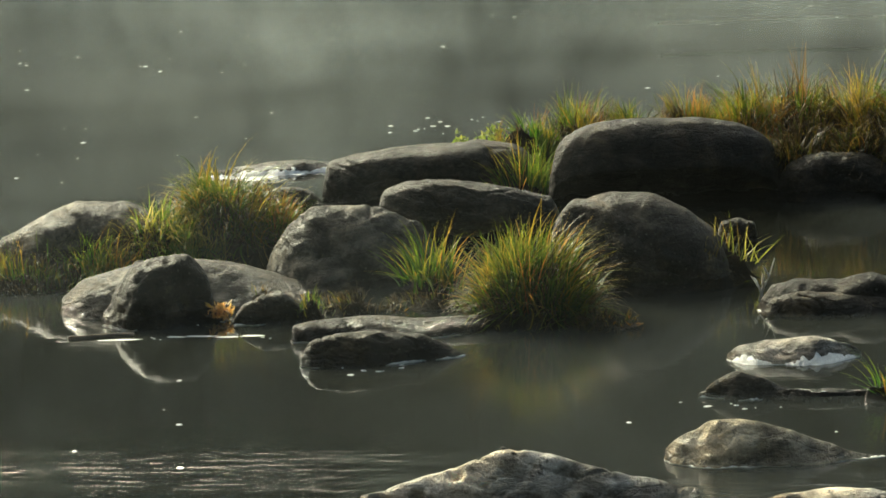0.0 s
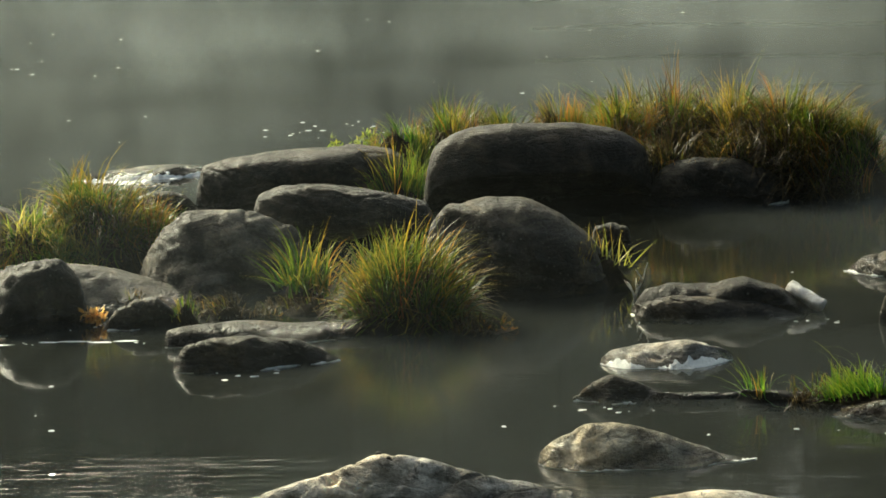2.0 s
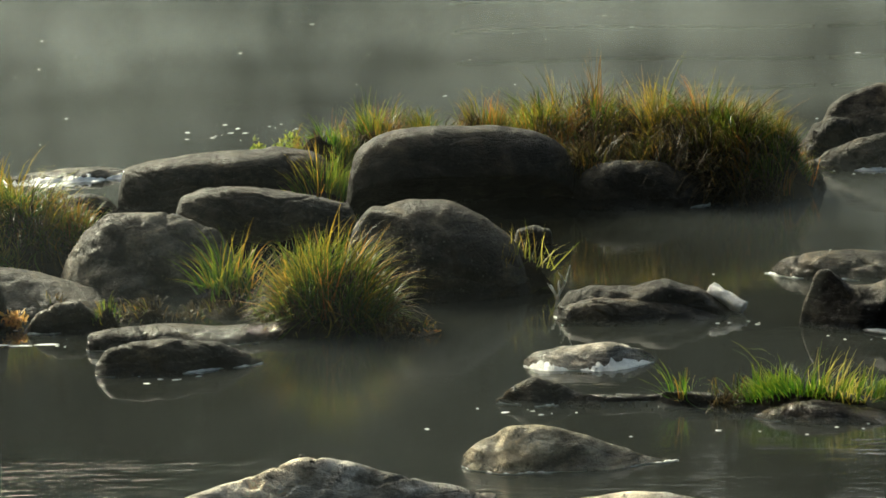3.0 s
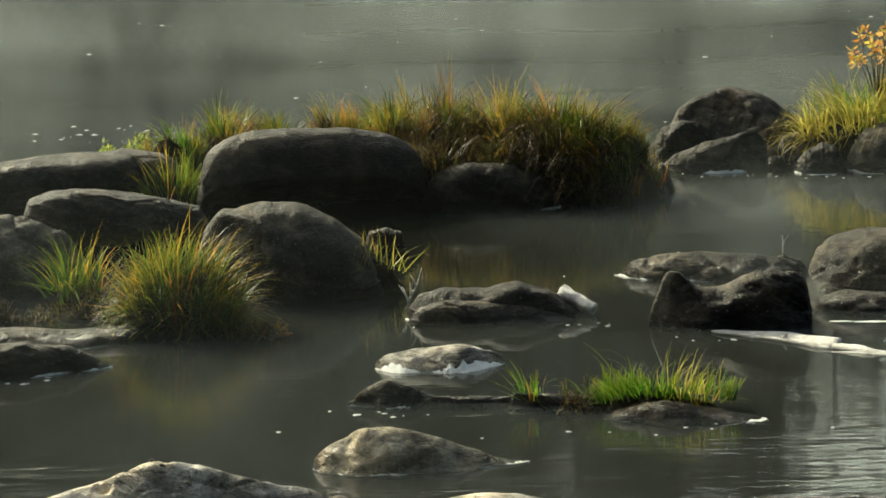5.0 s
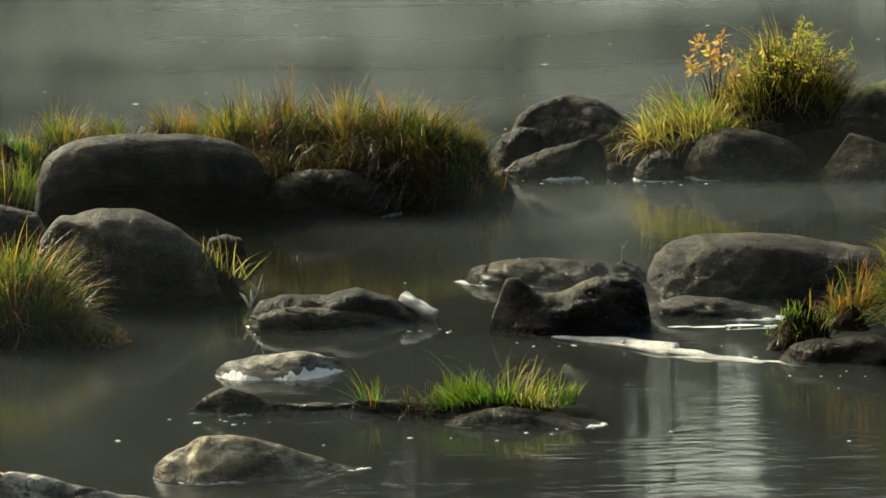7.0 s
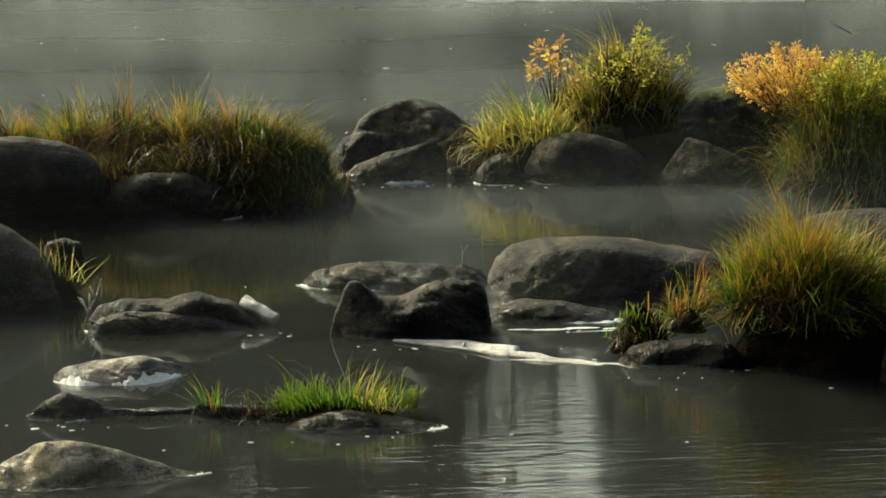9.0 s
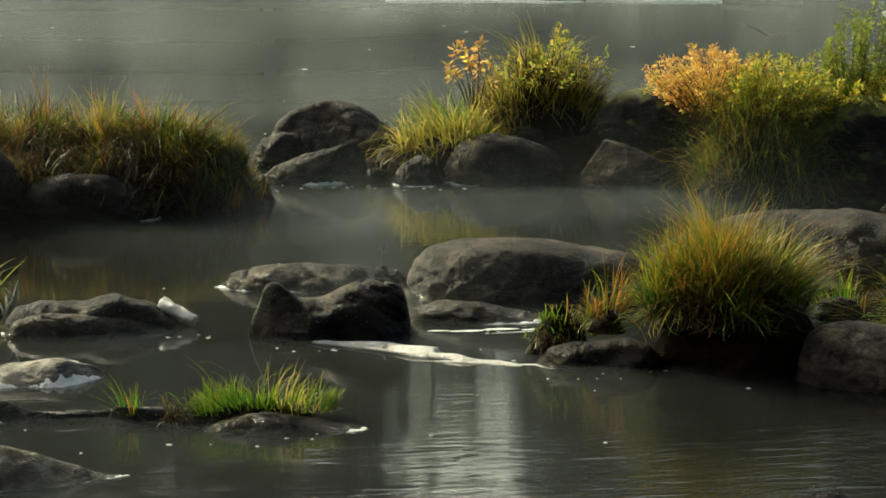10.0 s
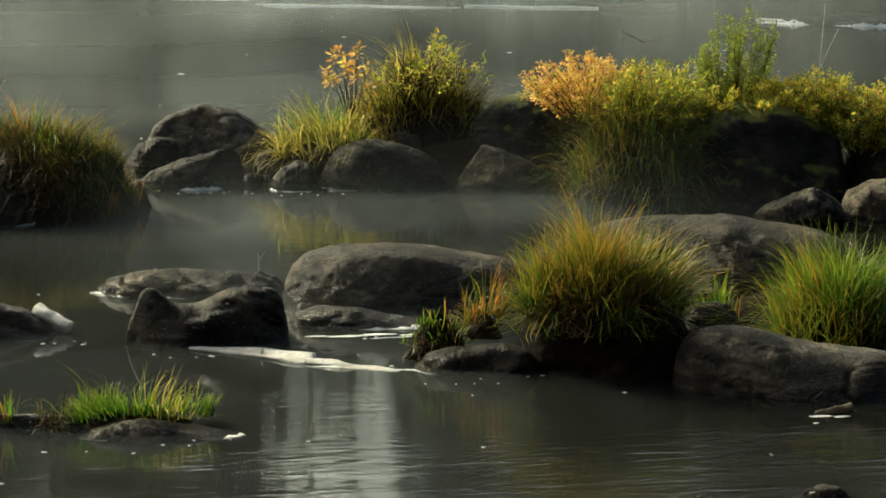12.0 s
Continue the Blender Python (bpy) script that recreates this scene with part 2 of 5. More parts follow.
MAT = {
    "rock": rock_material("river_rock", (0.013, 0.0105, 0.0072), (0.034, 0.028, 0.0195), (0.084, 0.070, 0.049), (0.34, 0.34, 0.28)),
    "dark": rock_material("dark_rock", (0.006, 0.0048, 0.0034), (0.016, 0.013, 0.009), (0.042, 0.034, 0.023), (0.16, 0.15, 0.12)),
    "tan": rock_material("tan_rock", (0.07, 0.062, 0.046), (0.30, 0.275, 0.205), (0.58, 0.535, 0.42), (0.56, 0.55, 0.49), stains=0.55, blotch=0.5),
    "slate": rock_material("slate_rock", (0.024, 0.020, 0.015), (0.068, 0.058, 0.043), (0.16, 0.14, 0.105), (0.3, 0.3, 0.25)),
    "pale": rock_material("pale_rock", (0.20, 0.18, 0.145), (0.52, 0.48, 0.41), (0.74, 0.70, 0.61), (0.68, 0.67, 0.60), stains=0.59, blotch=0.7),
    # moss brightened as a painted sunlit top, stone darkened as painted shade
    "moss": rock_material("mossy_lit_top_rock", (0.007, 0.007, 0.005), (0.016, 0.015, 0.011), (0.04, 0.037, 0.028), (0.1, 0.1, 0.07), moss=0.6, mosscol=(0.085, 0.10, 0.016)),
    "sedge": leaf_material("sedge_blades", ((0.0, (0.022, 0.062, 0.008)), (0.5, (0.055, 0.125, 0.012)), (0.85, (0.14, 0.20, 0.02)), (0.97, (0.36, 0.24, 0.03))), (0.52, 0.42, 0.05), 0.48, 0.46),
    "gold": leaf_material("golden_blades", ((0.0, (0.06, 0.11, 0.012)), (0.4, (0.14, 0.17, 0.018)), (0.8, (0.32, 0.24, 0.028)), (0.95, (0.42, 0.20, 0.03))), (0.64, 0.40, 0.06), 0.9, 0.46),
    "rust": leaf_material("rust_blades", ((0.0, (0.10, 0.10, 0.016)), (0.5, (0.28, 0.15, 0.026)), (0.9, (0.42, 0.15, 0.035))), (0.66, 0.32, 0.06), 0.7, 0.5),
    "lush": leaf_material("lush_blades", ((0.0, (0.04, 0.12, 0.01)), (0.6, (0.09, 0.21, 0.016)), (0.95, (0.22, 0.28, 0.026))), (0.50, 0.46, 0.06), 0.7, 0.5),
    # dead brown blades, darkened to put the clumps' inner shade into colour
    "thatch": leaf_material("dead_shade_blades", ((0.0, (0.022, 0.020, 0.008)), (0.5, (0.050, 0.038, 0.014)), (0.9, (0.10, 0.065, 0.022))), (0.20, 0.13, 0.04), 0.5, 0.25),
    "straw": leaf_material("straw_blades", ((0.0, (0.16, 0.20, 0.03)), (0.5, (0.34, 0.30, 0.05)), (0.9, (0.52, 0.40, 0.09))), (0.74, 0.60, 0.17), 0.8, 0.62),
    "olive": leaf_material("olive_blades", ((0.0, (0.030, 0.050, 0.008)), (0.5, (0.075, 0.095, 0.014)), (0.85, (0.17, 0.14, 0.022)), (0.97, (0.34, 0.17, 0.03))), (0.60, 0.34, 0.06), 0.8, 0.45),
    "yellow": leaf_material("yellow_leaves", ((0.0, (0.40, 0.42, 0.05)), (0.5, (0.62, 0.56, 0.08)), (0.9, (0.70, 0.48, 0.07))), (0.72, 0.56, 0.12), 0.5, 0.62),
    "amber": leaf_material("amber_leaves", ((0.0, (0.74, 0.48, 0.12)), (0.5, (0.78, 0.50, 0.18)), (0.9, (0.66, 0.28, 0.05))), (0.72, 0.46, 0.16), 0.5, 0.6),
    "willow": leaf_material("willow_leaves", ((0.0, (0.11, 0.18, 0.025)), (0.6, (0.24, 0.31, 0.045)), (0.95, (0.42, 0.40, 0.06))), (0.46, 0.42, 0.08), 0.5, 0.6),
    "bark": plain_material("bark", (0.05, 0.035, 0.022), (0.12, 0.085, 0.055), 20.0, 0.85),
    "peat": plain_material("peat", (0.010, 0.008, 0.005), (0.035, 0.024, 0.012), 14.0, 0.95, 1.0, dist=0.03, gloss=0.08),
    "driftwood": plain_material("driftwood", (0.48, 0.43, 0.35), (0.94, 0.93, 0.88), 20.0, 0.3, 0.9, (1, 2.0, 2.0), 0.012),
    "needles": plain_material("needles", (0.030, 0.042, 0.016), (0.075, 0.092, 0.034), 1.5, 0.8),
    "bank": plain_material("bank_soil", (0.03, 0.03, 0.016), (0.07, 0.06, 0.034), 0.7, 0.95),
    # white of foam, also of the glints painted on rims and flecks
    "foam": plain_material("foam", (0.62, 0.63, 0.58), (0.85, 0.85, 0.80), 40.0, 0.35, 0.6),
    "water": water_material(),
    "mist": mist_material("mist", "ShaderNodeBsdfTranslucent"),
    "low_mist": mist_material("low_mist", "ShaderNodeBsdfDiffuse"),
}


# ---- building blocks ----
def mesh_object(name, verts, faces, mat, parent=None, label="", uv=None, smooth=True):
    me = bpy.data.meshes.new(name)
    me.from_pydata([tuple(v) for v in verts], [], [tuple(int(i) for i in fc) for fc in faces])
    if uv is not None:
        lay = me.uv_layers.new(name="UVMap")
        idx = np.zeros(len(me.loops), dtype=np.int32)
        me.loops.foreach_get("vertex_index", idx)
        lay.data.foreach_set("uv", np.asarray(uv, dtype=np.float32)[idx].ravel())
    me.polygons.foreach_set("use_smooth", np.full(len(me.polygons), smooth))
    me.materials.append(MAT[mat])
    me.update()
    ob = new(name, me)
    if parent:
        ob.parent = parent
    if label:
        ob["label"] = label
    return ob


def empty(name, x, y, z=0.0, turn=0.0):
    ob = new(name)
    ob.empty_display_size = 0.05
    ob.matrix_basis = pose(x, y, z, 0, 0, turn)
    return ob


def fbm(p, octaves=4):
    return noise.fractal(p, 0.9, 2.1, octaves)


def foam_glint_ribbon(columns, thick, rng, parent):
    """A white broken band above a stone's waterline: froth and painted water glints."""
    verts, faces, off = [], [], Vector((rng.uniform(0, 9), 0, 0))
    for i, col in enumerate(columns):
        f = i / (len(columns) - 1)
        foot = col[0]
        w = thick * min(1.0, 6 * f, 6 * (1 - f)) * max(0.0, (0.45 if thick < 0.04 else 0.85) + 1.2 * noise.noise(foot * 5 + off) + 0.8 * noise.noise(foot * 31 + off) + rng.uniform(-0.12, 0.12))
        verts.append((foot.x, foot.y - 0.10 * thick - 0.35 * w, -0.002))
        verts.append((foot.x, foot.y - 0.004 - 0.15 * w, 0.004))
        for h in (0.4, 1.0):
            spot = col[-1]
            for lo, hi in zip(col, col[1:]):
                if hi.z >= w * h:
                    spot = lo.lerp(hi, min(1.0, max(0.0, (w * h - lo.z) / max(hi.z - lo.z, 1e-6))))
                    break
            verts.append((spot.x, spot.y - (0.004 if h < 1 else -0.003), spot.z + (0.003 if h < 1 else -0.002)))
    for i in range(len(columns) - 1):
        for c in range(3):
            faces.append((4 * i + c, 4 * i + 4 + c, 4 * i + 5 + c, 4 * i + 1 + c))
    return mesh_object("wet_rim", verts, faces, "foam", parent, "bright rim of froth and painted glint", smooth=False)


def stone_relief(p, freq, off, bed):
    """Water-worn relief: slow swells, shallow scoops with soft ridges between them, bedding ledges and a few long seams."""
    q = p * freq + off
    d = 0.85 * fbm(q * 0.75, 2)
    near, second = noise.voronoi(q * 0.8 + off)[0][:2]
    d -= 1.4 * max(0.0, 0.62 - near) ** 2
    d -= 0.55 * max(0.0, 0.07 - (second - near)) / 0.07 * max(0.0, 0.3 + fbm(q * 0.6, 2)) * 0.5
    layer = (p.z + bed[0] * p.x + bed[1] * p.y) * bed[2] + 0.55 * fbm(q * 0.8, 3)
    step = layer - math.floor(layer)
    d += 0.22 * (step - 0.5) if step < 0.86 else 0.22 * (0.36 - (step - 0.86) * 5.14)
    seam = abs(fbm(Vector((q.x * 0.55, q.y * 0.55, q.z * 1.5 + 0.5 * q.x)), 3))
    d -= 0.4 * max(0.0, 1 - seam / 0.045)
    d += 0.38 * (0.22 - abs(fbm(q * 1.6 - off, 3))) * 0.7
    return d + 0.20 * fbm(q * 4.2, 4)


def boulder(name, label, x, y, wide, deep, turn, profile, seed, n=2.6, over=0.0, rough=1.0, mat="rock", base=0.0, rims=(), nu=88, nv=48, pits=0.0, facets=3, cut=0.9):
    """A water-worn stone: a crest line along its width, a rounded section through its depth, hollows and seams."""
    us, hs = zip(*sorted((min(max(u, 0.0), 1.0), h) for u, h in profile))
    top = max(hs)
    sink = 0.05 + 0.3 * top
    amp = rough * 0.15 * min(top + 0.14, 0.44)
    off = Vector((seed * 3.17, seed * 1.31, seed * 2.23))
    freq = 2.2 / max(0.35, min(wide, 1.0))
    bed = (0.5 * math.sin(seed * 1.7), 0.6 * math.cos(seed * 2.3), 7.0 + 3.0 * math.sin(seed * 0.9))
    if nu < 100 and wide > 0.7:
        nu, nv = 132, 70
    rng = random.Random(seed)
    planes = []
    for _ in range(facets):
        side = Vector((rng.uniform(-0.6, 0.6), -rng.uniform(0.4, 1.0), rng.uniform(0.05, 0.6))).normalized()
        planes.append((side, cut + rng.uniform(-0.09, 0.09)))
    half = Vector((wide / 2, deep / 2, top + sink))
    verts, faces = [], []
    for i in range(nu + 1):
        u = (1 - math.cos(math.pi * i / nu)) / 2
        h = sum(float(np.interp(u + k * 0.012, us, hs)) for k in (-2, -1, 0, 1, 2)) / 5
        r = max(0.0, 1 - abs(2 * u - 1) ** 2.6) ** (1 / 2.6)
        for j in range(nv + 1):
            phi = math.pi * j / nv
            c, s = math.cos(phi), math.sin(phi)
            yy = -math.copysign(abs(c) ** (2 / n), c)
            zz = abs(s) ** (2 / n)
            p = Vector(((u - 0.5) * wide, yy * r * deep / 2, -sink + (h + sink) * zz * (0.15 + 0.85 * min(1.0, r * 3))))
            if yy < 0 and over:
                p.y += over * deep / 2 * r * max(0.0, 0.62 - zz) * 1.7
            for side, reach in planes:
                over_by = side.x * p.x / half.x + side.y * p.y / half.y + side.z * (p.z + sink) / half.z - reach
                if over_by > 0:
                    back = 0.8 * over_by * min(1.0, over_by * 9)
                    p -= Vector((side.x * half.x, side.y * half.y, side.z * half.z)) * back
            out = Vector(((u - 0.5) * 0.8, yy * 0.9, zz)).normalized()
            d = stone_relief(p, freq, off, bed)
            if pits:
                d -= pits * max(0.0, 0.26 - noise.voronoi(p * 6.5 + off)[0][0])
            keep = 1.25 - 0.75 * max(0.0, zz - 0.55) / 0.45
            p += out * (amp * d * keep)
            verts.append(p)
    k = nv + 1
    for i in range(nu):
        for j in range(nv):
            faces.append((i * k + j, (i + 1) * k + j, (i + 1) * k + j + 1, i * k + j + 1))
    ob = mesh_object(name, verts, faces, mat)
    ob.matrix_basis = pose(x, y, base, 0, 0, turn)
    for u0, u1, thick in rims:
        line = []
        for i in range(nu + 1):
            col = verts[i * k:(i + 1) * k]
            if u0 <= col[0].x / wide + 0.5 <= u1:
                for j, (lo, hi) in enumerate(zip(col, col[1:])):
                    if lo.z < 0.0 <= hi.z:
                        line.append([lo.lerp(hi, -lo.z / max(hi.z - lo.z, 1e-6))] + col[j + 1:nv // 2 + 1])
                        break
        if len(line) > 2:
            foam_glint_ribbon(line, thick, rng, ob)
    return tagged(ob, label, "rock", "river rocks")


def blades(rng, count, rx, ry, length, width, tilt, droop, lean=(0.0, 0.0), seg=6, zfun=None, clumps=9, floor=-9.0, wild=1.0, tight=0.24):
    """Curved tapering blades in several leaning tufts, fanning outwards and bending over at their tips."""
    tufts = []
    for _ in range(clumps):
        a, q = rng.uniform(0, 2 * math.pi), math.sqrt(rng.random())
        tufts.append((q * math.cos(a), q * math.sin(a), rng.gauss(0, 0.28 * wild), rng.gauss(0, 0.22 * wild), rng.uniform(0.5, 1.15)))
    verts, faces, uv = [], [], []
    for _ in range(count):
        cx, cy, lx, ly, tall = tufts[rng.randrange(clumps)]
        cx, cy = cx + rng.gauss(0, tight), cy + rng.gauss(0, tight)
        q = math.hypot(cx, cy)
        if q > 1.1:
            cx, cy, q = cx / q, cy / q, 1.0
        px, py = rx * cx, ry * cy
        go = math.atan2(cy, cx) + rng.gauss(0, 0.8)
        ln = length * tall * (0.4 + 0.6 * rng.random() ** 0.7) * (1 - 0.22 * q)
        ang = abs(rng.gauss(0, tilt)) * (0.3 + q)
        bend = droop * rng.uniform(0.2, 1.7)
        w = width * rng.uniform(0.6, 1.35)
        dx, dy = math.cos(go), math.sin(go)
        tw = rng.uniform(-1.2, 1.2)
        sx, sy = -dy * math.cos(tw) + dx * math.sin(tw), dx * math.cos(tw) + dy * math.sin(tw)
        ox, oy = lean[0] + lx, lean[1] + ly
        pos = [px, py, zfun(px, py) if zfun else 0.0]
        start = len(verts)
        st = ln / seg
        for s in range(seg + 1):
            f = s / seg
            ww = w * (1 - f ** 1.8) * 0.5
            if s < seg:
                verts.append((pos[0] - sx * ww, pos[1] - sy * ww, pos[2]))
                verts.append((pos[0] + sx * ww, pos[1] + sy * ww, pos[2]))
                uv += [(0, f), (1, f)]
            else:
                verts.append(tuple(pos))
                uv.append((0.5, 1.0))
            th = min(ang + bend * f * f, 2.7)
            pos = [pos[0] + (dx * math.sin(th) + ox * f) * st, pos[1] + (dy * math.sin(th) + oy * f) * st, max(pos[2] + math.cos(th) * st, floor)]
        for s in range(seg - 1):
            b = start + 2 * s
            faces.append((b, b + 1, b + 3, b + 2))
        b = start + 2 * (seg - 1)
        faces.append((b, b + 1, b + 2))
    return verts, faces, uv


def mound(rng, rx, ry, h, rings=10, segs=28):
    verts, faces = [], []
    off = Vector((rng.uniform(0, 50), rng.uniform(0, 50), 0))
    for i in range(rings + 1):
        q = i / rings
        for j in range(segs):
            a = 2 * math.pi * j / segs
            n = 1 + 0.25 * noise.noise(Vector((math.cos(a) * 2, math.sin(a) * 2, q * 3)) + off)
            verts.append((rx * q * math.cos(a) * n, ry * q * math.sin(a) * n, h * (1 - q ** 2.4) * n - 0.08 * q))
    for i in range(rings):
        for j in range(segs):
            faces.append((i * segs + j, (i + 1) * segs + j, (i + 1) * segs + (j + 1) % segs, i * segs + (j + 1) % segs))
    return verts, faces


def tussock(label, x, y, z, rx, ry, height, layers, seed, rise=0.08, name="sedge_tussock", width=0.006, wild=1.0, hang=0.0, tufts=90, tight=0.24, lean=(0.06, -0.04)):
    """layers: (part name, material, count, length share, tilt, droop)."""
    rng = random.Random(seed)
    ob = tagged(empty(name, x, y, z), label, "grass tussock", "sedge tussocks")
    v, fc = mound(rng, rx * 0.95, ry * 0.95, rise)
    mesh_object("root_mound", v, fc, "peat", ob, "dark peaty root mound")
    for part_name, mat, count, share, tilt, droop in layers:
        v, fc, uv = blades(rng, count, rx, ry, height * share * 1.12, width * (1.0 if "fallen" not in part_name else 1.3), tilt, droop, lean if "fallen" not in part_name else (lean[0] + 0.1, lean[1] - 0.45), 6,
                           lambda px, py: rise * max(0.0, 1 - ((px / rx) ** 2 + (py / ry) ** 2)) - 0.01, max(4, int(count / tufts)), 0.004 - z + hang, wild, tight)
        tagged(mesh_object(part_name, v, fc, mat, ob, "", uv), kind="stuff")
    return ob


# ---- setting ----
def grid_mesh(xs, ys, zf):
    verts = [(x, y, zf(x, y)) for y in ys for x in xs]
    k = len(xs)
    return verts, [(j * k + i, j * k + i + 1, (j + 1) * k + i + 1, (j + 1) * k + i) for j in range(len(ys) - 1) for i in range(k - 1)]


def ground_height(x, y):
    far = max(0.0, y - 46.0)
    near = max(0.0, 5.0 - y)
    # the rise past y 58 is added to block horizon glow between trees
    z = -0.7 + 1.6 * (1 - math.exp(-far / 3)) + 8.0 * (1 - math.exp(-max(0.0, y - 58.0) / 9)) + 0.02 * far + 1.35 * (1 - math.exp(-near / 2.5)) + 0.12 * max(0.0, -6.0 - y)
    return z + 0.25 * noise.noise(Vector((x * 0.15, y * 0.15, 3.0)))


steps = [s * abs(s) / 10 for s in range(-60, 61, 2)]
v, fc = grid_mesh([s * 1.6 for s in steps], [20 + s * 1.6 for s in steps], ground_height)
tagged(mesh_object("ground", v, fc, "bank"), "brown river bed and wooded banks, with an unseen added rise", "ground", kind="structure")
v, fc = grid_mesh(np.linspace(-90, 90, 40), np.linspace(1.0, 52, 30), lambda x, y: 0.0)
tagged(mesh_object("water", v, fc, "water"), "still dark river water mirroring rocks and trees", "water", kind="structure")



def conifer_meshes(seed, tall):
    rng = random.Random(seed)
    tv, tf = [], []
    for i in range(7):
        f = i / 6
        for j in range(6):
            a = math.pi * j / 3
            tv.append((0.22 * (1 - f * 0.95) * math.cos(a) * tall / 16, 0.22 * (1 - f * 0.95) * math.sin(a) * tall / 16, tall * f))
    for i in range(6):
        for j in range(6):
            tf.append((i * 6 + j, i * 6 + (j + 1) % 6, i * 6 + 6 + (j + 1) % 6, i * 6 + 6 + j))
    cv, cf = [], []
    z = tall * 0.12
    while z < tall * 0.985:
        f = z / tall
        reach = (tall * 0.17) * (1 - f) ** 0.75 + 0.15
        for _ in range(rng.randint(5, 8)):
            a, r = rng.uniform(0, 6.283), reach * rng.uniform(0.55, 1.1)
            sag = rng.uniform(0.15, 0.5)
            dx, dy = math.cos(a), math.sin(a)
            for s in range(5):
                g0 = s / 5
                c = Vector((dx * r * g0, dy * r * g0, z - sag * r * g0 * g0))
                for side in (-1, 1):
                    l = r * (0.36 - 0.22 * g0) * rng.uniform(0.7, 1.3)
                    b0 = a + side * rng.uniform(0.5, 1.0)
                    tip = c + Vector((math.cos(b0) * l, math.sin(b0) * l, -0.25 * l * rng.random()))
                    n0 = len(cv)
                    cv += [c, c + Vector((dx * r * 0.22, dy * r * 0.22, -0.05 * r)), tip, c + Vector((0, 0, -0.16 * l))]
                    cf += [(n0, n0 + 1, n0 + 2), (n0, n0 + 2, n0 + 3)]
        z += tall * 0.028 * rng.uniform(0.7, 1.3)
    return tv, tf, cv, cf


def conifer(seed, tall):
    ob = tagged(empty("conifer", 0, 0, 0), "tall dark green bank conifer, unseen near ones added to block sky", "tree", "bank conifers")
    tv, tf, cv, cf = conifer_meshes(seed, tall)
    mesh_object("trunk", tv, tf, "bark", ob)
    mesh_object("crown", cv, cf, "needles", ob, smooth=False)
    return ob


def forest():
    rng = random.Random(7)
    kinds = [conifer(50 + i, 16.0) for i in range(5)]
    used = set()

    def plant(x, y, tall, girth=1.0):
        kind = rng.randrange(len(kinds))
        m = pose(x, y, ground_height(x, y) - 0.2, 0, 0, rng.uniform(0, 360))
        ob = kinds[kind] if kind not in used else copy_thing(kinds[kind], m)
        used.add(kind)
        ob.matrix_basis = m
        ob.scale = (tall / 16 * girth, tall / 16 * girth, tall / 16)

    # far bank: tall wood, with a gap of lower spires downstream
    for row in range(4):
        y0 = 51 + 5 * row
        for i in range(44):
            x = -52 + 2.5 * i + rng.uniform(-1.0, 1.0)
            way = math.degrees(math.atan2(x, y0))
            clear, gap = 7.8 < way < 10.6, 6.6 < way < 12.4
            if gap and not clear and not 7.0 < way < 11.6 and (row > 1 or rng.random() < 0.4):
                continue
            tall = (rng.uniform(10.5, 13.2) if row == 0 else rng.uniform(4.5, 7.0)) if clear else rng.uniform(9.5, 14.0) if gap else rng.uniform(14, 18) if 4.8 < way < 14.5 else rng.uniform(18, 24) + 0.6 * row
            slim = gap and (7.0 < way < 7.8 or 10.6 < way < 11.6)
            plant(x, y0 + rng.uniform(-1.5, 1.5), rng.uniform(12.0, 15.5) if slim else tall, 0.32 if slim else 0.6 if clear else 1.35)
    for i in range(24):
        x = 5.4 + 0.29 * i + rng.uniform(-0.15, 0.15)
        way = math.degrees(math.atan2(x, 50.5))
        plant(x, 50.5 + rng.uniform(-1.6, 1.6), 12.6 + 2.6 * rng.random() ** 1.5 + 1.2 * abs(way - 9.3) ** 1.5, rng.uniform(0.6, 1.0))
    # unseen sky-blocking trees added: near bank behind the eye, river bends to both sides
    for row in range(4):
        for i in range(32):
            plant(-38 + 2.4 * i + rng.uniform(-0.8, 0.8), -4 - 3.5 * row + rng.uniform(-1.2, 1.2), rng.uniform(25, 31))
    for side in (-1, 1):
        for i in range(22):
            plant(side * (44 + rng.uniform(0, 14)), -4 + 2.6 * i + rng.uniform(-1, 1), rng.uniform(16, 22))


forest()


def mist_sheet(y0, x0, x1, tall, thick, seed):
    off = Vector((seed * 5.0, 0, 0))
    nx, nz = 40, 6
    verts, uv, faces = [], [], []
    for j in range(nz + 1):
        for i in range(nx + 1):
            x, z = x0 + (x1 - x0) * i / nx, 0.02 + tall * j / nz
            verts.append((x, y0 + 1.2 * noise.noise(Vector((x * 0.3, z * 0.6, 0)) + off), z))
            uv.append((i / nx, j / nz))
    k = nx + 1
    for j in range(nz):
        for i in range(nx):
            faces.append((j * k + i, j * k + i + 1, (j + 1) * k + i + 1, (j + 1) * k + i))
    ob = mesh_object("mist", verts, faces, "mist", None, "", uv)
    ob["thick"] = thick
    return tagged(ob, "thin backlit mist over the river, unseen far sheets brighten reflections", "mist", "river mist", "stuff")


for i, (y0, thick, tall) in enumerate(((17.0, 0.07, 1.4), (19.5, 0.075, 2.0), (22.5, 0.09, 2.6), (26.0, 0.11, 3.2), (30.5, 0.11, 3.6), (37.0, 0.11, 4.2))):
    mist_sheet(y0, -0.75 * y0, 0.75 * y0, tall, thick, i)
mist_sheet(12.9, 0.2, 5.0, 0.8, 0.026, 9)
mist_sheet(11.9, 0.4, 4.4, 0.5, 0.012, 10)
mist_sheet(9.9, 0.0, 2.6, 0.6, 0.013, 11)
# unseen bright sheets added behind the tree gap to light its reflection
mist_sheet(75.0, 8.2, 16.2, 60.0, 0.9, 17)
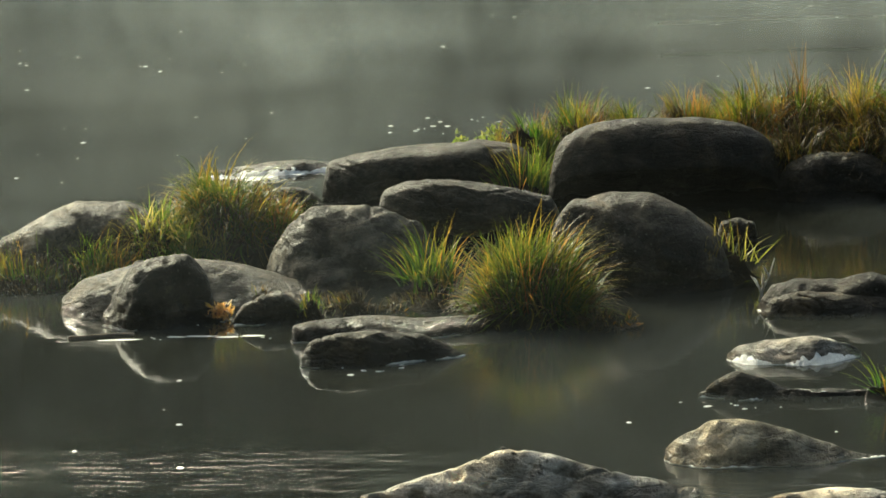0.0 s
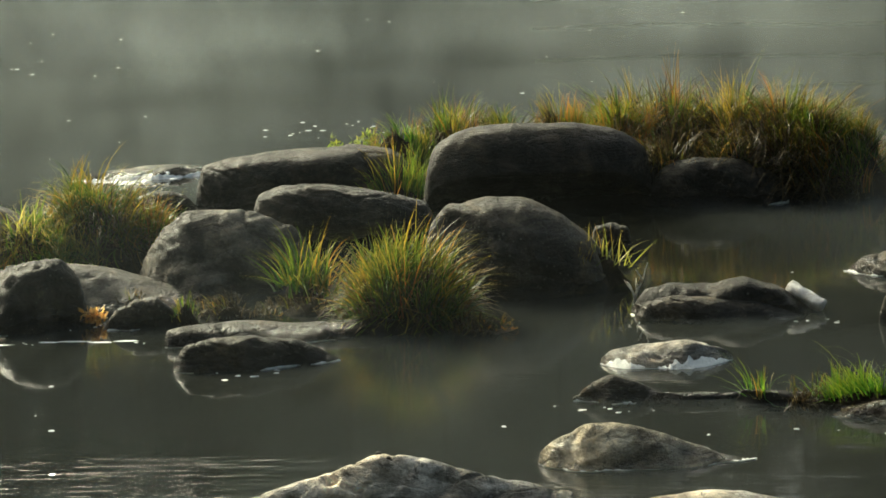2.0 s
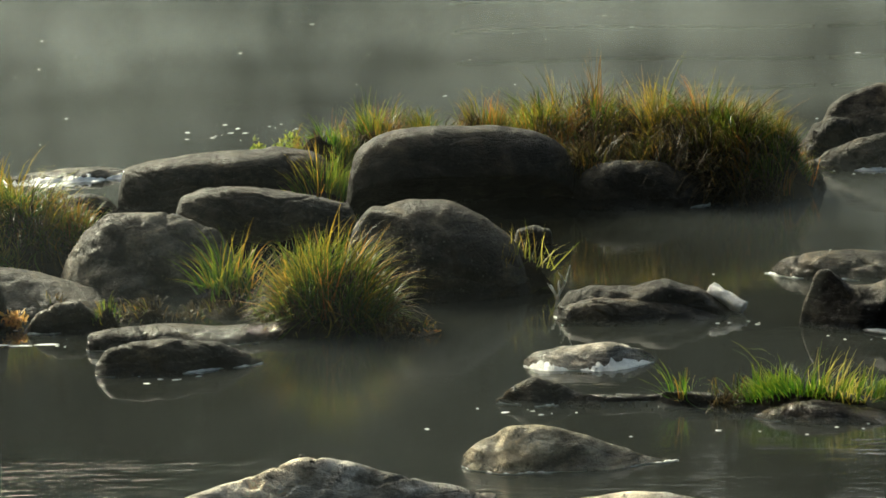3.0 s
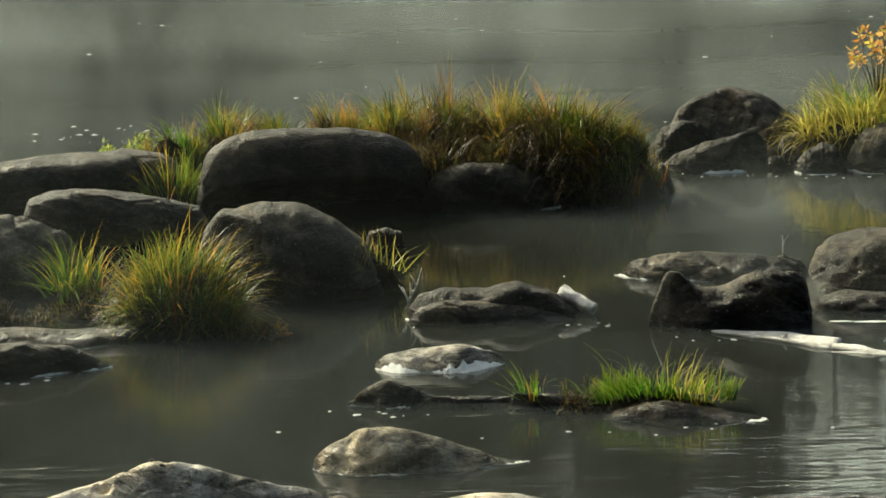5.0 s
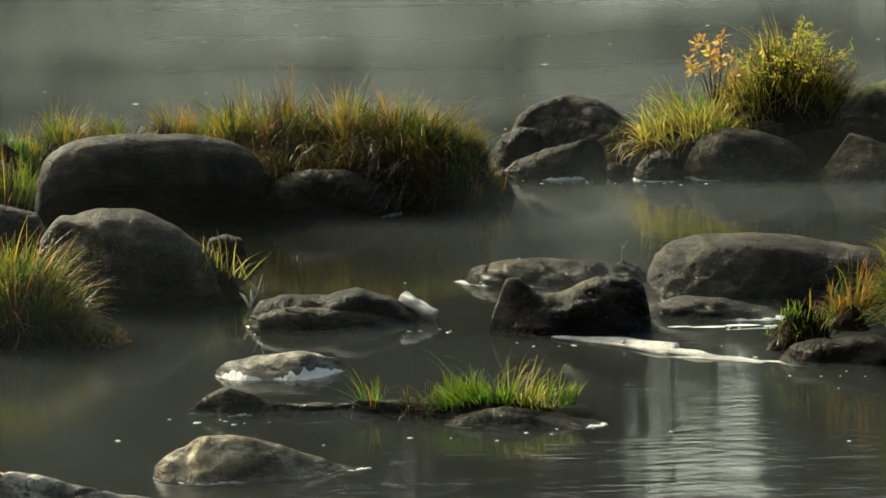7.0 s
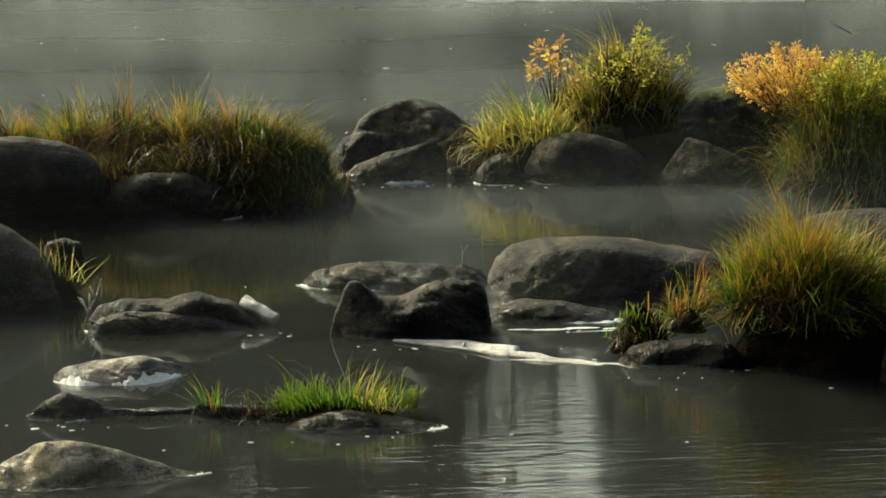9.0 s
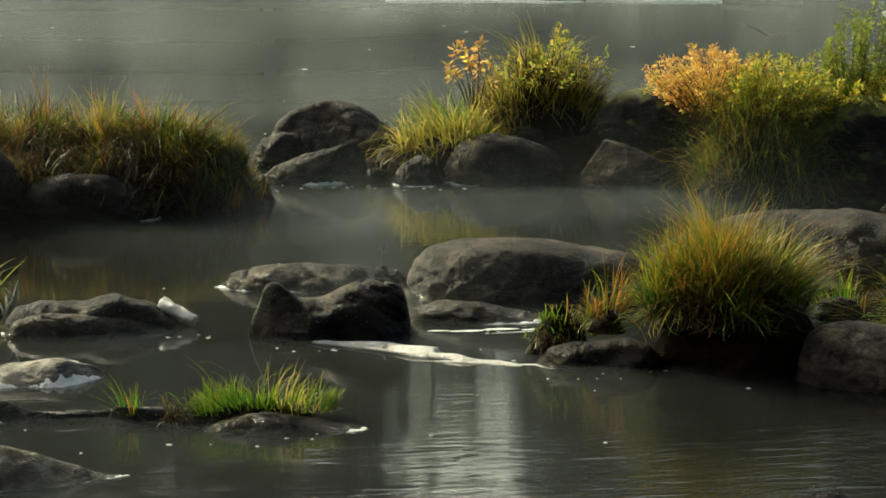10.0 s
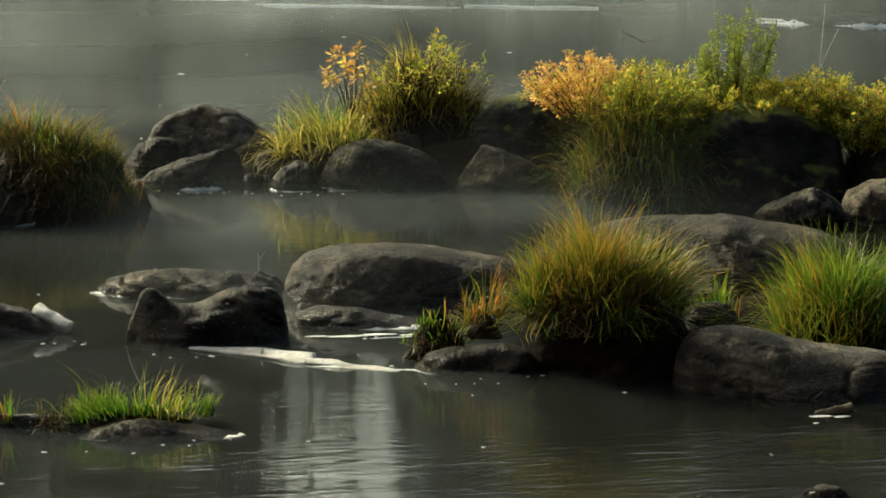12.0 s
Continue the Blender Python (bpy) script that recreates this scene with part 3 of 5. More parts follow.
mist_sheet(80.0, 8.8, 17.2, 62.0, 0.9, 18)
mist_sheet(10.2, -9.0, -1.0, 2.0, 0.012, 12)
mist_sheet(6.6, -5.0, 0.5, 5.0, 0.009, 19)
# far sheets made this tall so their reflection brightens the pool
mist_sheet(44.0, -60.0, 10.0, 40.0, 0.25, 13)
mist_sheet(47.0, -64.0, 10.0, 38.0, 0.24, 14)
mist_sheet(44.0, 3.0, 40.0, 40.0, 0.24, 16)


def low_mist(z0, x0, x1, y0, y1, thick):
    """A thin layer of mist that lies on the still pool."""
    nx, ny = 40, 30
    verts = [(x0 + (x1 - x0) * i / nx, y1 + (y0 - y1) * j / ny, z0) for j in range(ny + 1) for i in range(nx + 1)]
    uv = [(i / nx, j / ny) for j in range(ny + 1) for i in range(nx + 1)]
    k = nx + 1
    faces = [(j * k + i, (j + 1) * k + i, (j + 1) * k + i + 1, j * k + i + 1) for j in range(ny) for i in range(nx)]
    ob = mesh_object("low_mist", verts, faces, "low_mist", None, "", uv)
    ob["thick"] = thick
    return tagged(ob, "thin sunlit mist lying on the still pool", "mist", "river mist", "stuff")


low_mist(0.012, -9.0, -0.6, 4.6, 14.4, 0.028)
low_mist(0.020, -2.4, 3.2, 2.0, 11.0, 0.026)
low_mist(0.016, -0.7, 4.8, 10.2, 14.8, 0.05)


def grass_bank(label, x, y, rx, ry, h, seed):
    v, fc = mound(random.Random(seed), rx, ry, h, 14, 44)
    ob = mesh_object("grass_bank", v, fc, "peat")
    ob.matrix_basis = pose(x, y, -0.06)
    return tagged(ob, label, "bank", kind="structure")


grass_bank("dark peaty bank under the tall grass", -0.80, 14.75, 1.55, 0.55, 0.34, 1)
grass_bank("dark peaty bank under shrubs and boulders", 4.6, 15.1, 2.3, 0.75, 0.45, 2)
grass_bank("dark peaty bank behind far boulders", 2.35, 15.45, 1.0, 0.4, 0.36, 6)
grass_bank("dark peaty ground under sedge between rocks", -4.05, 12.0, 0.8, 0.45, 0.16, 3)
grass_bank("dark peaty ground between two boulders", -2.0, 11.2, 0.6, 0.5, 0.12, 4)
grass_bank("dark peaty shore beside the right boulders", 4.4, 10.6, 1.1, 0.7, 0.22, 5)

# ---- rocks ----
boulder("boulder", "pale flat-topped grey rock slab behind sedge", -4.54, 11.71, 1.30, 0.78, 21.2,
        ((0.0, 0.0), (0.14, 0.24), (0.32, 0.34), (0.5, 0.41), (0.73, 0.39), (0.9, 0.29), (1.01, 0)), 1, n=2.0, mat='slate')
boulder("boulder", "upright dark grey boulder with a steep face", -3.67, 10.47, 0.60, 0.48, 19.3,
        ((0.0, 0.01), (0.2, 0.21), (0.34, 0.32), (0.56, 0.35), (0.78, 0.33), (0.92, 0.24), (0.98, 0.11), (1.0, 0)), 2, rims=((0.0,0.32,0.022),), n=2.1, rough=1.1)
boulder("rock_slab", "long low pale grey rock slab by the water", -3.51, 10.91, 1.63, 0.90, 17.8,
        ((0.0, 0.06), (0.08, 0.18), (0.25, 0.23), (0.44, 0.24), (0.6, 0.18), (0.77, 0.08), (0.91, 0), (1.0, 0)), 3, n=1.5, rough=0.5, facets=0, mat='slate')
boulder("rock", "low dark rounded rock at the waterline", -3.04, 10.39, 0.39, 0.23, 16.3,
        ((0.0, 0.01), (0.15, 0.11), (0.37, 0.15), (0.67, 0.15), (0.88, 0.09), (1.01, 0)), 4, rims=((0.0,0.4,0.014),), n=2.0)
boulder("boulder", "lumpy grey boulder with hollows beside sedge", -2.84, 11.42, 1.02, 1.10, 14.3,
        ((0.0, 0.06), (0.06, 0.22), (0.16, 0.34), (0.3, 0.42), (0.5, 0.43), (0.7, 0.39), (0.88, 0.3), (1.0, 0.1)), 65, n=1.3, rough=1.1, facets=0, mat='slate')
boulder("rock", "small dark flat rock between the boulders", -3.80, 13.73, 0.43, 0.30, 15.5,
        ((0.01, 0.03), (0.2, 0.13), (0.51, 0.15), (0.8, 0.11), (1.0, 0)), 6, n=2.0, mat='slate')
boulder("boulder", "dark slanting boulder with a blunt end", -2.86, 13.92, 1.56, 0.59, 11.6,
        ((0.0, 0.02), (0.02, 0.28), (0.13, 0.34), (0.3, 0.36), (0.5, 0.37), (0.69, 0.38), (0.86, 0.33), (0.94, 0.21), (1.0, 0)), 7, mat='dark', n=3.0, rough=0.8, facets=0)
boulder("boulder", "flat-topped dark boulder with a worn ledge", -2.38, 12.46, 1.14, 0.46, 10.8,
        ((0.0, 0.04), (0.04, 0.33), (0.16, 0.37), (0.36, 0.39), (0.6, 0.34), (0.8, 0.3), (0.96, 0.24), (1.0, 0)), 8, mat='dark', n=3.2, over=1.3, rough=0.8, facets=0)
boulder("boulder", "large rounded brown-grey boulder with seams", -1.21, 11.23, 1.12, 0.84, 6.1,
        ((0.0, 0), (0.07, 0.32), (0.17, 0.45), (0.36, 0.5), (0.54, 0.48), (0.72, 0.38), (0.85, 0.26), (0.95, 0.07), (1.0, 0)), 9, n=1.9, over=0.3, rough=0.8, facets=2, cut=0.95)
boulder("rock", "small pale rock behind a rounded boulder", -0.78, 12.17, 0.26, 0.17, 3.7,
        ((0.0, 0.0), (0.18, 0.13), (0.54, 0.15), (0.91, 0.13), (1.0, 0)), 10, n=2.1)
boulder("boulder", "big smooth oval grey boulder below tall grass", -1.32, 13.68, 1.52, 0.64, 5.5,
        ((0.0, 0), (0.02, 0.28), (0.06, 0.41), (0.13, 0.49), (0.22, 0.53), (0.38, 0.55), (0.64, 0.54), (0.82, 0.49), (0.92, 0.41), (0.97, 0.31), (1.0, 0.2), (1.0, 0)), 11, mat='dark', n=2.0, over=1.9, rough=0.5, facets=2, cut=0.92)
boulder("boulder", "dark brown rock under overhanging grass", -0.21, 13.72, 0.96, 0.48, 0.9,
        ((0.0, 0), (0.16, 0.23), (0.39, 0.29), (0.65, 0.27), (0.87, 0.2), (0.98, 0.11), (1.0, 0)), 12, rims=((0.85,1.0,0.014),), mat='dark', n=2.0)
boulder("rock_ledge", "low dark ledge of rock at the waterline", -2.16, 10.12, 1.36, 0.36, 12.0,
        ((0.0, 0.06), (0.09, 0.09), (0.28, 0.1), (0.52, 0.07), (0.75, 0.08), (0.89, 0.03), (1.0, 0)), 13, rims=((0.0,0.12,0.012), (0.45,0.62,0.012)), n=1.7, mat='dark')
boulder("boulder", "dark oval half-sunk boulder with a lit rim", -2.27, 9.56, 0.79, 0.23, 13.4,
        ((0.0, 0.03), (0.08, 0.11), (0.22, 0.14), (0.39, 0.15), (0.58, 0.13), (0.75, 0.11), (0.88, 0.05), (1.0, 0)), 14, rims=((0.0,0.12,0.02), (0.8,1.0,0.02), (0.5,0.75,0.01),), n=2.0)
boulder("rock", "flat pale half-sunk rock with a painted glint rim", -0.37, 9.54, 0.61, 0.31, 2.2,
        ((0.0, 0.02), (0.08, 0.06), (0.3, 0.09), (0.65, 0.095), (0.92, 0.06), (1.0, 0.02)), 15, rims=((0.0,1.0,0.045),), mat='pale', nu=150, nv=76, pits=2.0, n=1.7, rough=0.5)
boulder("rock", "low knobbed dark rock in still water", -0.52, 8.89, 0.46, 0.16, 3.3,
        ((0.0, 0.01), (0.15, 0.07), (0.36, 0.1), (0.59, 0.08), (0.82, 0.03), (1.0, 0)), 16, rims=((0.0,0.25,0.016), (0.35,0.6,0.014),), n=1.8, rough=1.2)
boulder("rock", "flat dark wet rock in a row", -0.20, 8.84, 0.50, 0.10, 1.1,
        ((0.0, 0.0), (0.12, 0.04), (0.51, 0.04), (0.86, 0.04), (1.0, 0)), 17, n=2.1)
boulder("rock", "flat dark wet rock in a row", 0.20, 8.78, 0.52, 0.12, -1.1,
        ((0.0, 0.0), (0.04, 0.06), (0.34, 0.06), (0.7, 0.06), (1.0, 0)), 18, n=2.1)
boulder("rock", "dark glistening low rock under a sedge patch", 0.66, 8.58, 0.69, 0.27, -4.4,
        ((0.0, 0.01), (0.12, 0.06), (0.32, 0.09), (0.52, 0.07), (0.72, 0.04), (0.85, 0.01), (1.0, 0)), 19, rims=((0.0,0.2,0.018), (0.85,1.0,0.012),), n=1.7, rough=1.2)
boulder("boulder", "pale lichened half-sunk boulder with a sharp crest", -0.37, 7.99, 0.89, 0.31, 2.7,
        ((0.0, 0.03), (0.09, 0.1), (0.21, 0.16), (0.34, 0.16), (0.48, 0.13), (0.65, 0.07), (0.84, 0.02), (1.0, 0)), 20, rims=((0.0,0.55,0.016),(0.72,1.0,0.035)), mat='tan', nu=150, nv=76, pits=5.0, n=1.5, rough=1.0)
boulder("boulder", "pale flat near boulder with dark hollows", -1.25, 7.44, 1.25, 0.32, 9.5,
        ((0.0, 0.03), (0.1, 0.08), (0.23, 0.14), (0.34, 0.18), (0.42, 0.21), (0.54, 0.19), (0.68, 0.13), (0.82, 0.08), (0.95, 0.03), (1.0, 0)), 21, mat='pale', nu=150, nv=76, pits=5.0, n=1.6, rough=1.1)
boulder("boulder", "pale flat near boulder just above the water", -0.12, 7.36, 0.66, 0.25, 0.9,
        ((0.0, 0.02), (0.19, 0.06), (0.43, 0.08), (0.64, 0.07), (0.82, 0.04), (1.0, 0)), 22, mat='pale', nu=150, nv=76, pits=5.0, n=1.6)
boulder("rock_ledge", "layered half-sunk dark rock with a flat crest", -0.14, 10.54, 0.90, 0.36, 0.7,
        ((0.0, 0.03), (0.07, 0.13), (0.23, 0.17), (0.45, 0.15), (0.64, 0.17), (0.81, 0.12), (0.94, 0.04), (1.0, 0)), 23, rims=((0.0,0.1,0.02), (0.25,0.6,0.008),), n=1.8, rough=1.2)
boulder("rock_slab", "low flat slab in front of a ledge", -0.15, 10.43, 0.83, 0.22, 0.8,
        ((0.0, 0.01), (0.08, 0.08), (0.23, 0.11), (0.47, 0.1), (0.7, 0.08), (0.9, 0.03), (1.0, 0)), 24, n=2.0)
boulder("rock_ledge", "flat dark wet ledge with a pale rim", 1.02, 11.43, 1.07, 0.42, -5.1,
        ((0.0, 0.0), (0.11, 0.08), (0.28, 0.12), (0.48, 0.13), (0.7, 0.12), (0.9, 0.09), (1.0, 0.01)), 25, rims=((0.0,0.22,0.028), (0.3,0.5,0.016)), n=1.5, rough=1.3)
boulder("rock", "small rounded dark rock on a wet ledge", 1.41, 11.52, 0.30, 0.17, -7.0,
        ((0.0, 0.0), (0.22, 0.07), (0.55, 0.09), (0.84, 0.06), (1.0, 0)), 26, n=2.0)
boulder("rock", "small rounded pale rock on a wet ledge", 1.16, 11.62, 0.10, 0.08, -5.7,
        ((0.0, 0.0), (0.3, 0.03), (0.65, 0.04), (1.0, 0.0)), 27, n=2.0)
boulder("boulder", "dark sculpted boulder with two humps and a saddle", 1.01, 10.23, 0.81, 0.32, -5.6,
        ((0.0, 0.0), (0.05, 0.13), (0.12, 0.26), (0.20, 0.27), (0.30, 0.20), (0.44, 0.19), (0.58, 0.24), (0.72, 0.28), (0.88, 0.27), (0.96, 0.23), (1.0, 0)), 28, n=2.1, rough=0.9, facets=3, cut=0.88)
boulder("boulder", "long smooth grey boulder with a broad back", 2.24, 11.07, 1.49, 0.74, -11.4,
        ((-0.0, 0), (0.01, 0.14), (0.08, 0.25), (0.21, 0.3), (0.37, 0.31), (0.51, 0.3), (0.65, 0.26), (0.81, 0.23), (0.94, 0.14), (1.0, 0)), 29, n=2.1, rough=0.55, facets=2, cut=0.92)
boulder("rock", "low long dark rock with a smooth back", 1.79, 10.51, 0.76, 0.38, -9.6,
        ((-0.0, 0), (0.08, 0.07), (0.24, 0.11), (0.51, 0.1), (0.73, 0.06), (1.0, 0.02)), 30, rims=((0.5,1.0,0.014),), n=1.8)
boulder("boulder", "broad brown slab behind a sedge tussock", 3.76, 11.11, 1.98, 0.99, -18.7,
        ((-0.0, 0.01), (0.08, 0.21), (0.17, 0.3), (0.29, 0.38), (0.43, 0.42), (0.59, 0.43), (0.73, 0.4), (0.85, 0.37), (0.93, 0.3), (1.0, 0.09)), 31, n=1.9, rough=0.75, facets=2, cut=0.92)
boulder("boulder", "far rugged grey boulder with a broken crest", 1.62, 15.92, 1.12, 0.78, -5.8,
        ((0.0, 0), (0.1, 0.27), (0.21, 0.38), (0.42, 0.48), (0.59, 0.45), (0.74, 0.36), (0.89, 0.23), (1.0, 0)), 32, n=1.8, rough=0.95, facets=4, cut=0.86)
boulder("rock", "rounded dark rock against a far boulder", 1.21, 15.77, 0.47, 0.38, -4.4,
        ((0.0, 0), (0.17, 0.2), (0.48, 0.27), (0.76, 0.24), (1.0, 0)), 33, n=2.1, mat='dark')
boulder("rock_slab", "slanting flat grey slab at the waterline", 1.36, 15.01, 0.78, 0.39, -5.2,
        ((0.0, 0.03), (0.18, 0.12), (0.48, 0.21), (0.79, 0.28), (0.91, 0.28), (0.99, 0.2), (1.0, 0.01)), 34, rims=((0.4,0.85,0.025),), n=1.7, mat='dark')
boulder("rock", "small grey rock between far boulders", 2.02, 15.24, 0.39, 0.31, -7.6,
        ((0.0, 0.0), (0.12, 0.21), (0.37, 0.25), (0.69, 0.24), (1.0, 0.0)), 35, n=2.0)
boulder("rock", "dark pointed rock at the waterline", 2.09, 14.84, 0.36, 0.29, -8.0,
        ((-0.0, 0.01), (0.24, 0.14), (0.55, 0.21), (0.8, 0.2), (1.0, 0.01)), 36, rims=((0.0,0.4,0.02),), n=2.0, mat='dark')
boulder("rock", "tiny dark rock at the waterline", 1.81, 15.08, 0.18, 0.14, -6.8,
        ((0.0, 0.01), (0.3, 0.09), (0.75, 0.09), (1.0, 0.01)), 37, n=2.0)
boulder("boulder", "large squarish grey boulder below sedge", 2.72, 14.91, 0.91, 0.64, -10.3,
        ((-0.0, 0), (0.04, 0.13), (0.14, 0.26), (0.34, 0.34), (0.61, 0.32), (0.85, 0.25), (0.96, 0.15), (1.0, 0)), 38, rims=((0.0,0.3,0.018),), n=2.1, rough=0.9)
boulder("rock", "rounded mossy rock behind a boulder", 2.92, 15.22, 0.41, 0.33, -10.9,
        ((-0.0, 0), (0.14, 0.28), (0.44, 0.34), (0.79, 0.32), (1.0, 0)), 39, n=2.0)
boulder("boulder", "triangular smooth grey boulder at the waterline", 3.57, 14.65, 0.78, 0.47, -13.7,
        ((-0.0, 0), (0.12, 0.15), (0.27, 0.32), (0.45, 0.29), (0.71, 0.21), (0.92, 0.12), (1.0, 0)), 40, n=2.0, rough=0.6, facets=9, cut=0.8)
boulder("boulder", "big dark mossy boulder behind the sedge", 3.86, 15.05, 0.96, 0.58, -14.4,
        ((-0.0, 0), (0.03, 0.43), (0.22, 0.6), (0.52, 0.66), (0.77, 0.64), (0.92, 0.51), (1.0, 0)), 41, n=2.1, mat='moss')
boulder("boulder", "big dark mossy bank boulder below shrubs", 5.08, 13.96, 1.43, 0.79, -20.0,
        ((-0.0, 0), (0.07, 0.36), (0.23, 0.58), (0.44, 0.67), (0.68, 0.66), (0.85, 0.57), (0.96, 0.42), (1.0, 0)), 42, n=2.1, rough=1.2, mat='moss')
boulder("boulder", "mossy boulder end beside the bank", 5.53, 13.84, 0.49, 0.34, -21.8,
        ((-0.0, 0), (0.12, 0.36), (0.35, 0.43), (0.7, 0.4), (0.91, 0.24), (1.0, 0.01)), 43, n=2.1, mat='moss')
boulder("rock_slab", "pale tilted slab with lichen on the shore", 5.09, 13.08, 0.53, 0.32, -21.3,
        ((-0.0, 0), (0.16, 0.1), (0.5, 0.2), (0.77, 0.24), (1.0, 0.01)), 44, n=2.1, mat='slate')
boulder("rock", "dark pointed rock with red moss", 5.26, 13.03, 0.49, 0.34, -22.0,
        ((-0.0, 0), (0.21, 0.17), (0.49, 0.25), (0.72, 0.18), (1.0, 0.0)), 45, n=2.0, rough=1.2, facets=9, cut=0.8)
boulder("boulder", "dark leaning boulder on the shore", 6.19, 13.75, 1.06, 0.64, -24.2,
        ((-0.0, 0.03), (0.05, 0.27), (0.19, 0.42), (0.4, 0.53), (0.65, 0.57), (0.91, 0.41), (1.0, 0.0)), 46, n=2.1)
boulder("boulder", "pale rounded boulder on the shore", 5.83, 12.96, 0.87, 0.52, -24.2,
        ((-0.0, 0), (0.05, 0.19), (0.23, 0.27), (0.57, 0.31), (0.9, 0.23), (1.0, 0.01)), 47, n=2.1, mat='slate')
boulder("boulder", "long smooth dark boulder with a lit end", 3.63, 8.92, 1.30, 0.52, -22.1,
        ((-0.0, 0), (0.01, 0.16), (0.07, 0.24), (0.18, 0.27), (0.34, 0.25), (0.51, 0.21), (0.69, 0.19), (0.88, 0.16), (1.0, 0.01)), 48, n=2.0, rough=0.6, mat='slate', facets=2, cut=0.92)
boulder("rock", "pale brown rock beside a sedge tussock", 3.60, 10.24, 0.29, 0.18, -19.4,
        ((-0.0, 0), (0.13, 0.11), (0.48, 0.15), (0.78, 0.11), (1.0, 0.01)), 49, n=2.0)
boulder("rock", "low dark rock under a small sod", 2.20, 9.48, 0.62, 0.27, -13.1,
        ((-0.0, 0), (0.11, 0.08), (0.36, 0.12), (0.66, 0.14), (0.87, 0.1), (1.0, 0.01)), 50, rims=((0.0,0.3,0.012),), n=2.1)
# peat pedestal; its near-black colour also stands in for shade under the blades
boulder("rock", "dark root-bound peat pedestal, its black partly painted shade", 2.82, 9.42, 0.84, 0.46, -16.3,
        ((-0.0, 0), (0.09, 0.13), (0.26, 0.27), (0.55, 0.32), (0.84, 0.28), (0.96, 0.14), (1.0, 0)), 51, mat='peat', n=2.1)
boulder("rock", "small dark near rock just above the water", 3.02, 7.29, 0.25, 0.10, -22.5,
        ((-0.0, 0), (0.2, 0.05), (0.49, 0.07), (0.78, 0.05), (1.0, 0.01)), 52, n=2.1)
boulder("rock", "tiny dark near rock just above the water", 2.57, 7.37, 0.20, 0.08, -19.2,
        ((-0.0, 0), (0.26, 0.02), (0.68, 0.03), (1.0, 0.0)), 53, n=2.1)
boulder("rock", "low dark wet rock near the grass bank", 0.91, 14.19, 0.27, 0.22, -3.7,
        ((0.0, 0.02), (0.28, 0.15), (0.69, 0.19), (1.0, 0.02)), 54, n=2.1)
boulder("rock_slab", "far flat wet rock slab with a bright edge", -4.35, 15.33, 1.05, 0.43, 15.8,
        ((0.0, 0.04), (0.21, 0.06), (0.45, 0.08), (0.69, 0.08), (0.89, 0.03), (1.0, 0)), 55, rims=((0.0,0.98,0.05),), n=2.0)
boulder("rock_slab", "flat dark boulder behind the sedge clump", -5.25, 13.93, 0.53, 0.20, 20.7,
        ((0.0, 0.03), (0.15, 0.06), (0.44, 0.06), (0.79, 0.03), (1.0, 0)), 56, n=2.1)

boulder("rock_bar", "low dark wet rock bar with white water round it", 11.5, 28.3, 2.1, 0.7, -22.0,
        ((0.0, 0.02), (0.15, 0.06), (0.4, 0.12), (0.65, 0.17), (0.85, 0.11), (1.0, 0.0)), 71, rims=((0.0, 0.35, 0.10), (0.5, 1.0, 0.07)), n=1.6, mat='dark', rough=1.4)
boulder("rock", "small pale wet rock beside a dark rock bar", 12.75, 26.9, 0.6, 0.4, -25.0,
        ((0.0, 0.02), (0.3, 0.13), (0.7, 0.12), (1.0, 0.0)), 72, rims=((0.0, 1.0, 0.05),), n=2.0, mat='pale')

# ---- sedge and grass ----
def mixed(n, green="sedge", warm="gold", share=0.4, tilt=0.5, droop=0.9):
    return (("blade_tuft", green, int(n * (1 - share)), 1.0, tilt, droop), ("dry_tuft", warm, int(n * share), 1.05, tilt * 0.9, droop * 0.8))


THATCH = (("dead_tuft", "thatch", 700, 0.8, 1.0, 2.4),)
LEFT = "low sedge clump with rusty tips between rocks"
tussock(LEFT, -4.74, 11.32, 0.0, 0.28, 0.2, 0.27, mixed(1100, "sedge", "gold", 0.3, 0.8, 1.7) + THATCH, 11, wild=1.6)
tussock(LEFT, -4.40, 11.50, 0.02, 0.28, 0.22, 0.34, mixed(1100, "lush", "gold", 0.4, 0.7, 1.7) + THATCH, 12, wild=1.6)
tussock("broad green sedge clump with brown blades", -4.02, 11.72, 0.05, 0.34, 0.26, 0.33, mixed(1400, "lush", "straw", 0.3, 1.1, 2.6) + THATCH, 13, 0.18, wild=2.2, width=0.0095, tufts=60, tight=0.14)
tussock("tall drooping sedge clump on the rocks", -3.72, 11.95, 0.16, 0.36, 0.28, 0.36, mixed(1400, "sedge", "gold", 0.4, 1.1, 2.6) + THATCH, 14, 0.2, wild=2.4, width=0.0095, tufts=60, tight=0.14)
tussock("brown-tipped sedge at the edge of a clump", -3.40, 11.85, 0.08, 0.18, 0.18, 0.36, mixed(900, "sedge", "rust", 0.6, 0.6, 1.4), 10, wild=1.5)
tussock("dense green and gold sedge tussock by the pool", -1.71, 10.42, 0.04, 0.30, 0.22, 0.40, mixed(2000, "sedge", "gold", 0.2, 0.85, 1.2) + THATCH + (("orange_tuft", "rust", 70, 1.08, 0.45, 0.5),), 15, 0.16, wild=1.7, width=0.0085, tufts=45, tight=0.13)
tussock("tall thin sedge with yellow tips against a boulder", -2.32, 10.95, 0.05, 0.17, 0.14, 0.50, mixed(170, "sedge", "gold", 0.25, 0.7, 0.7), 16, wild=1.8, width=0.0105)
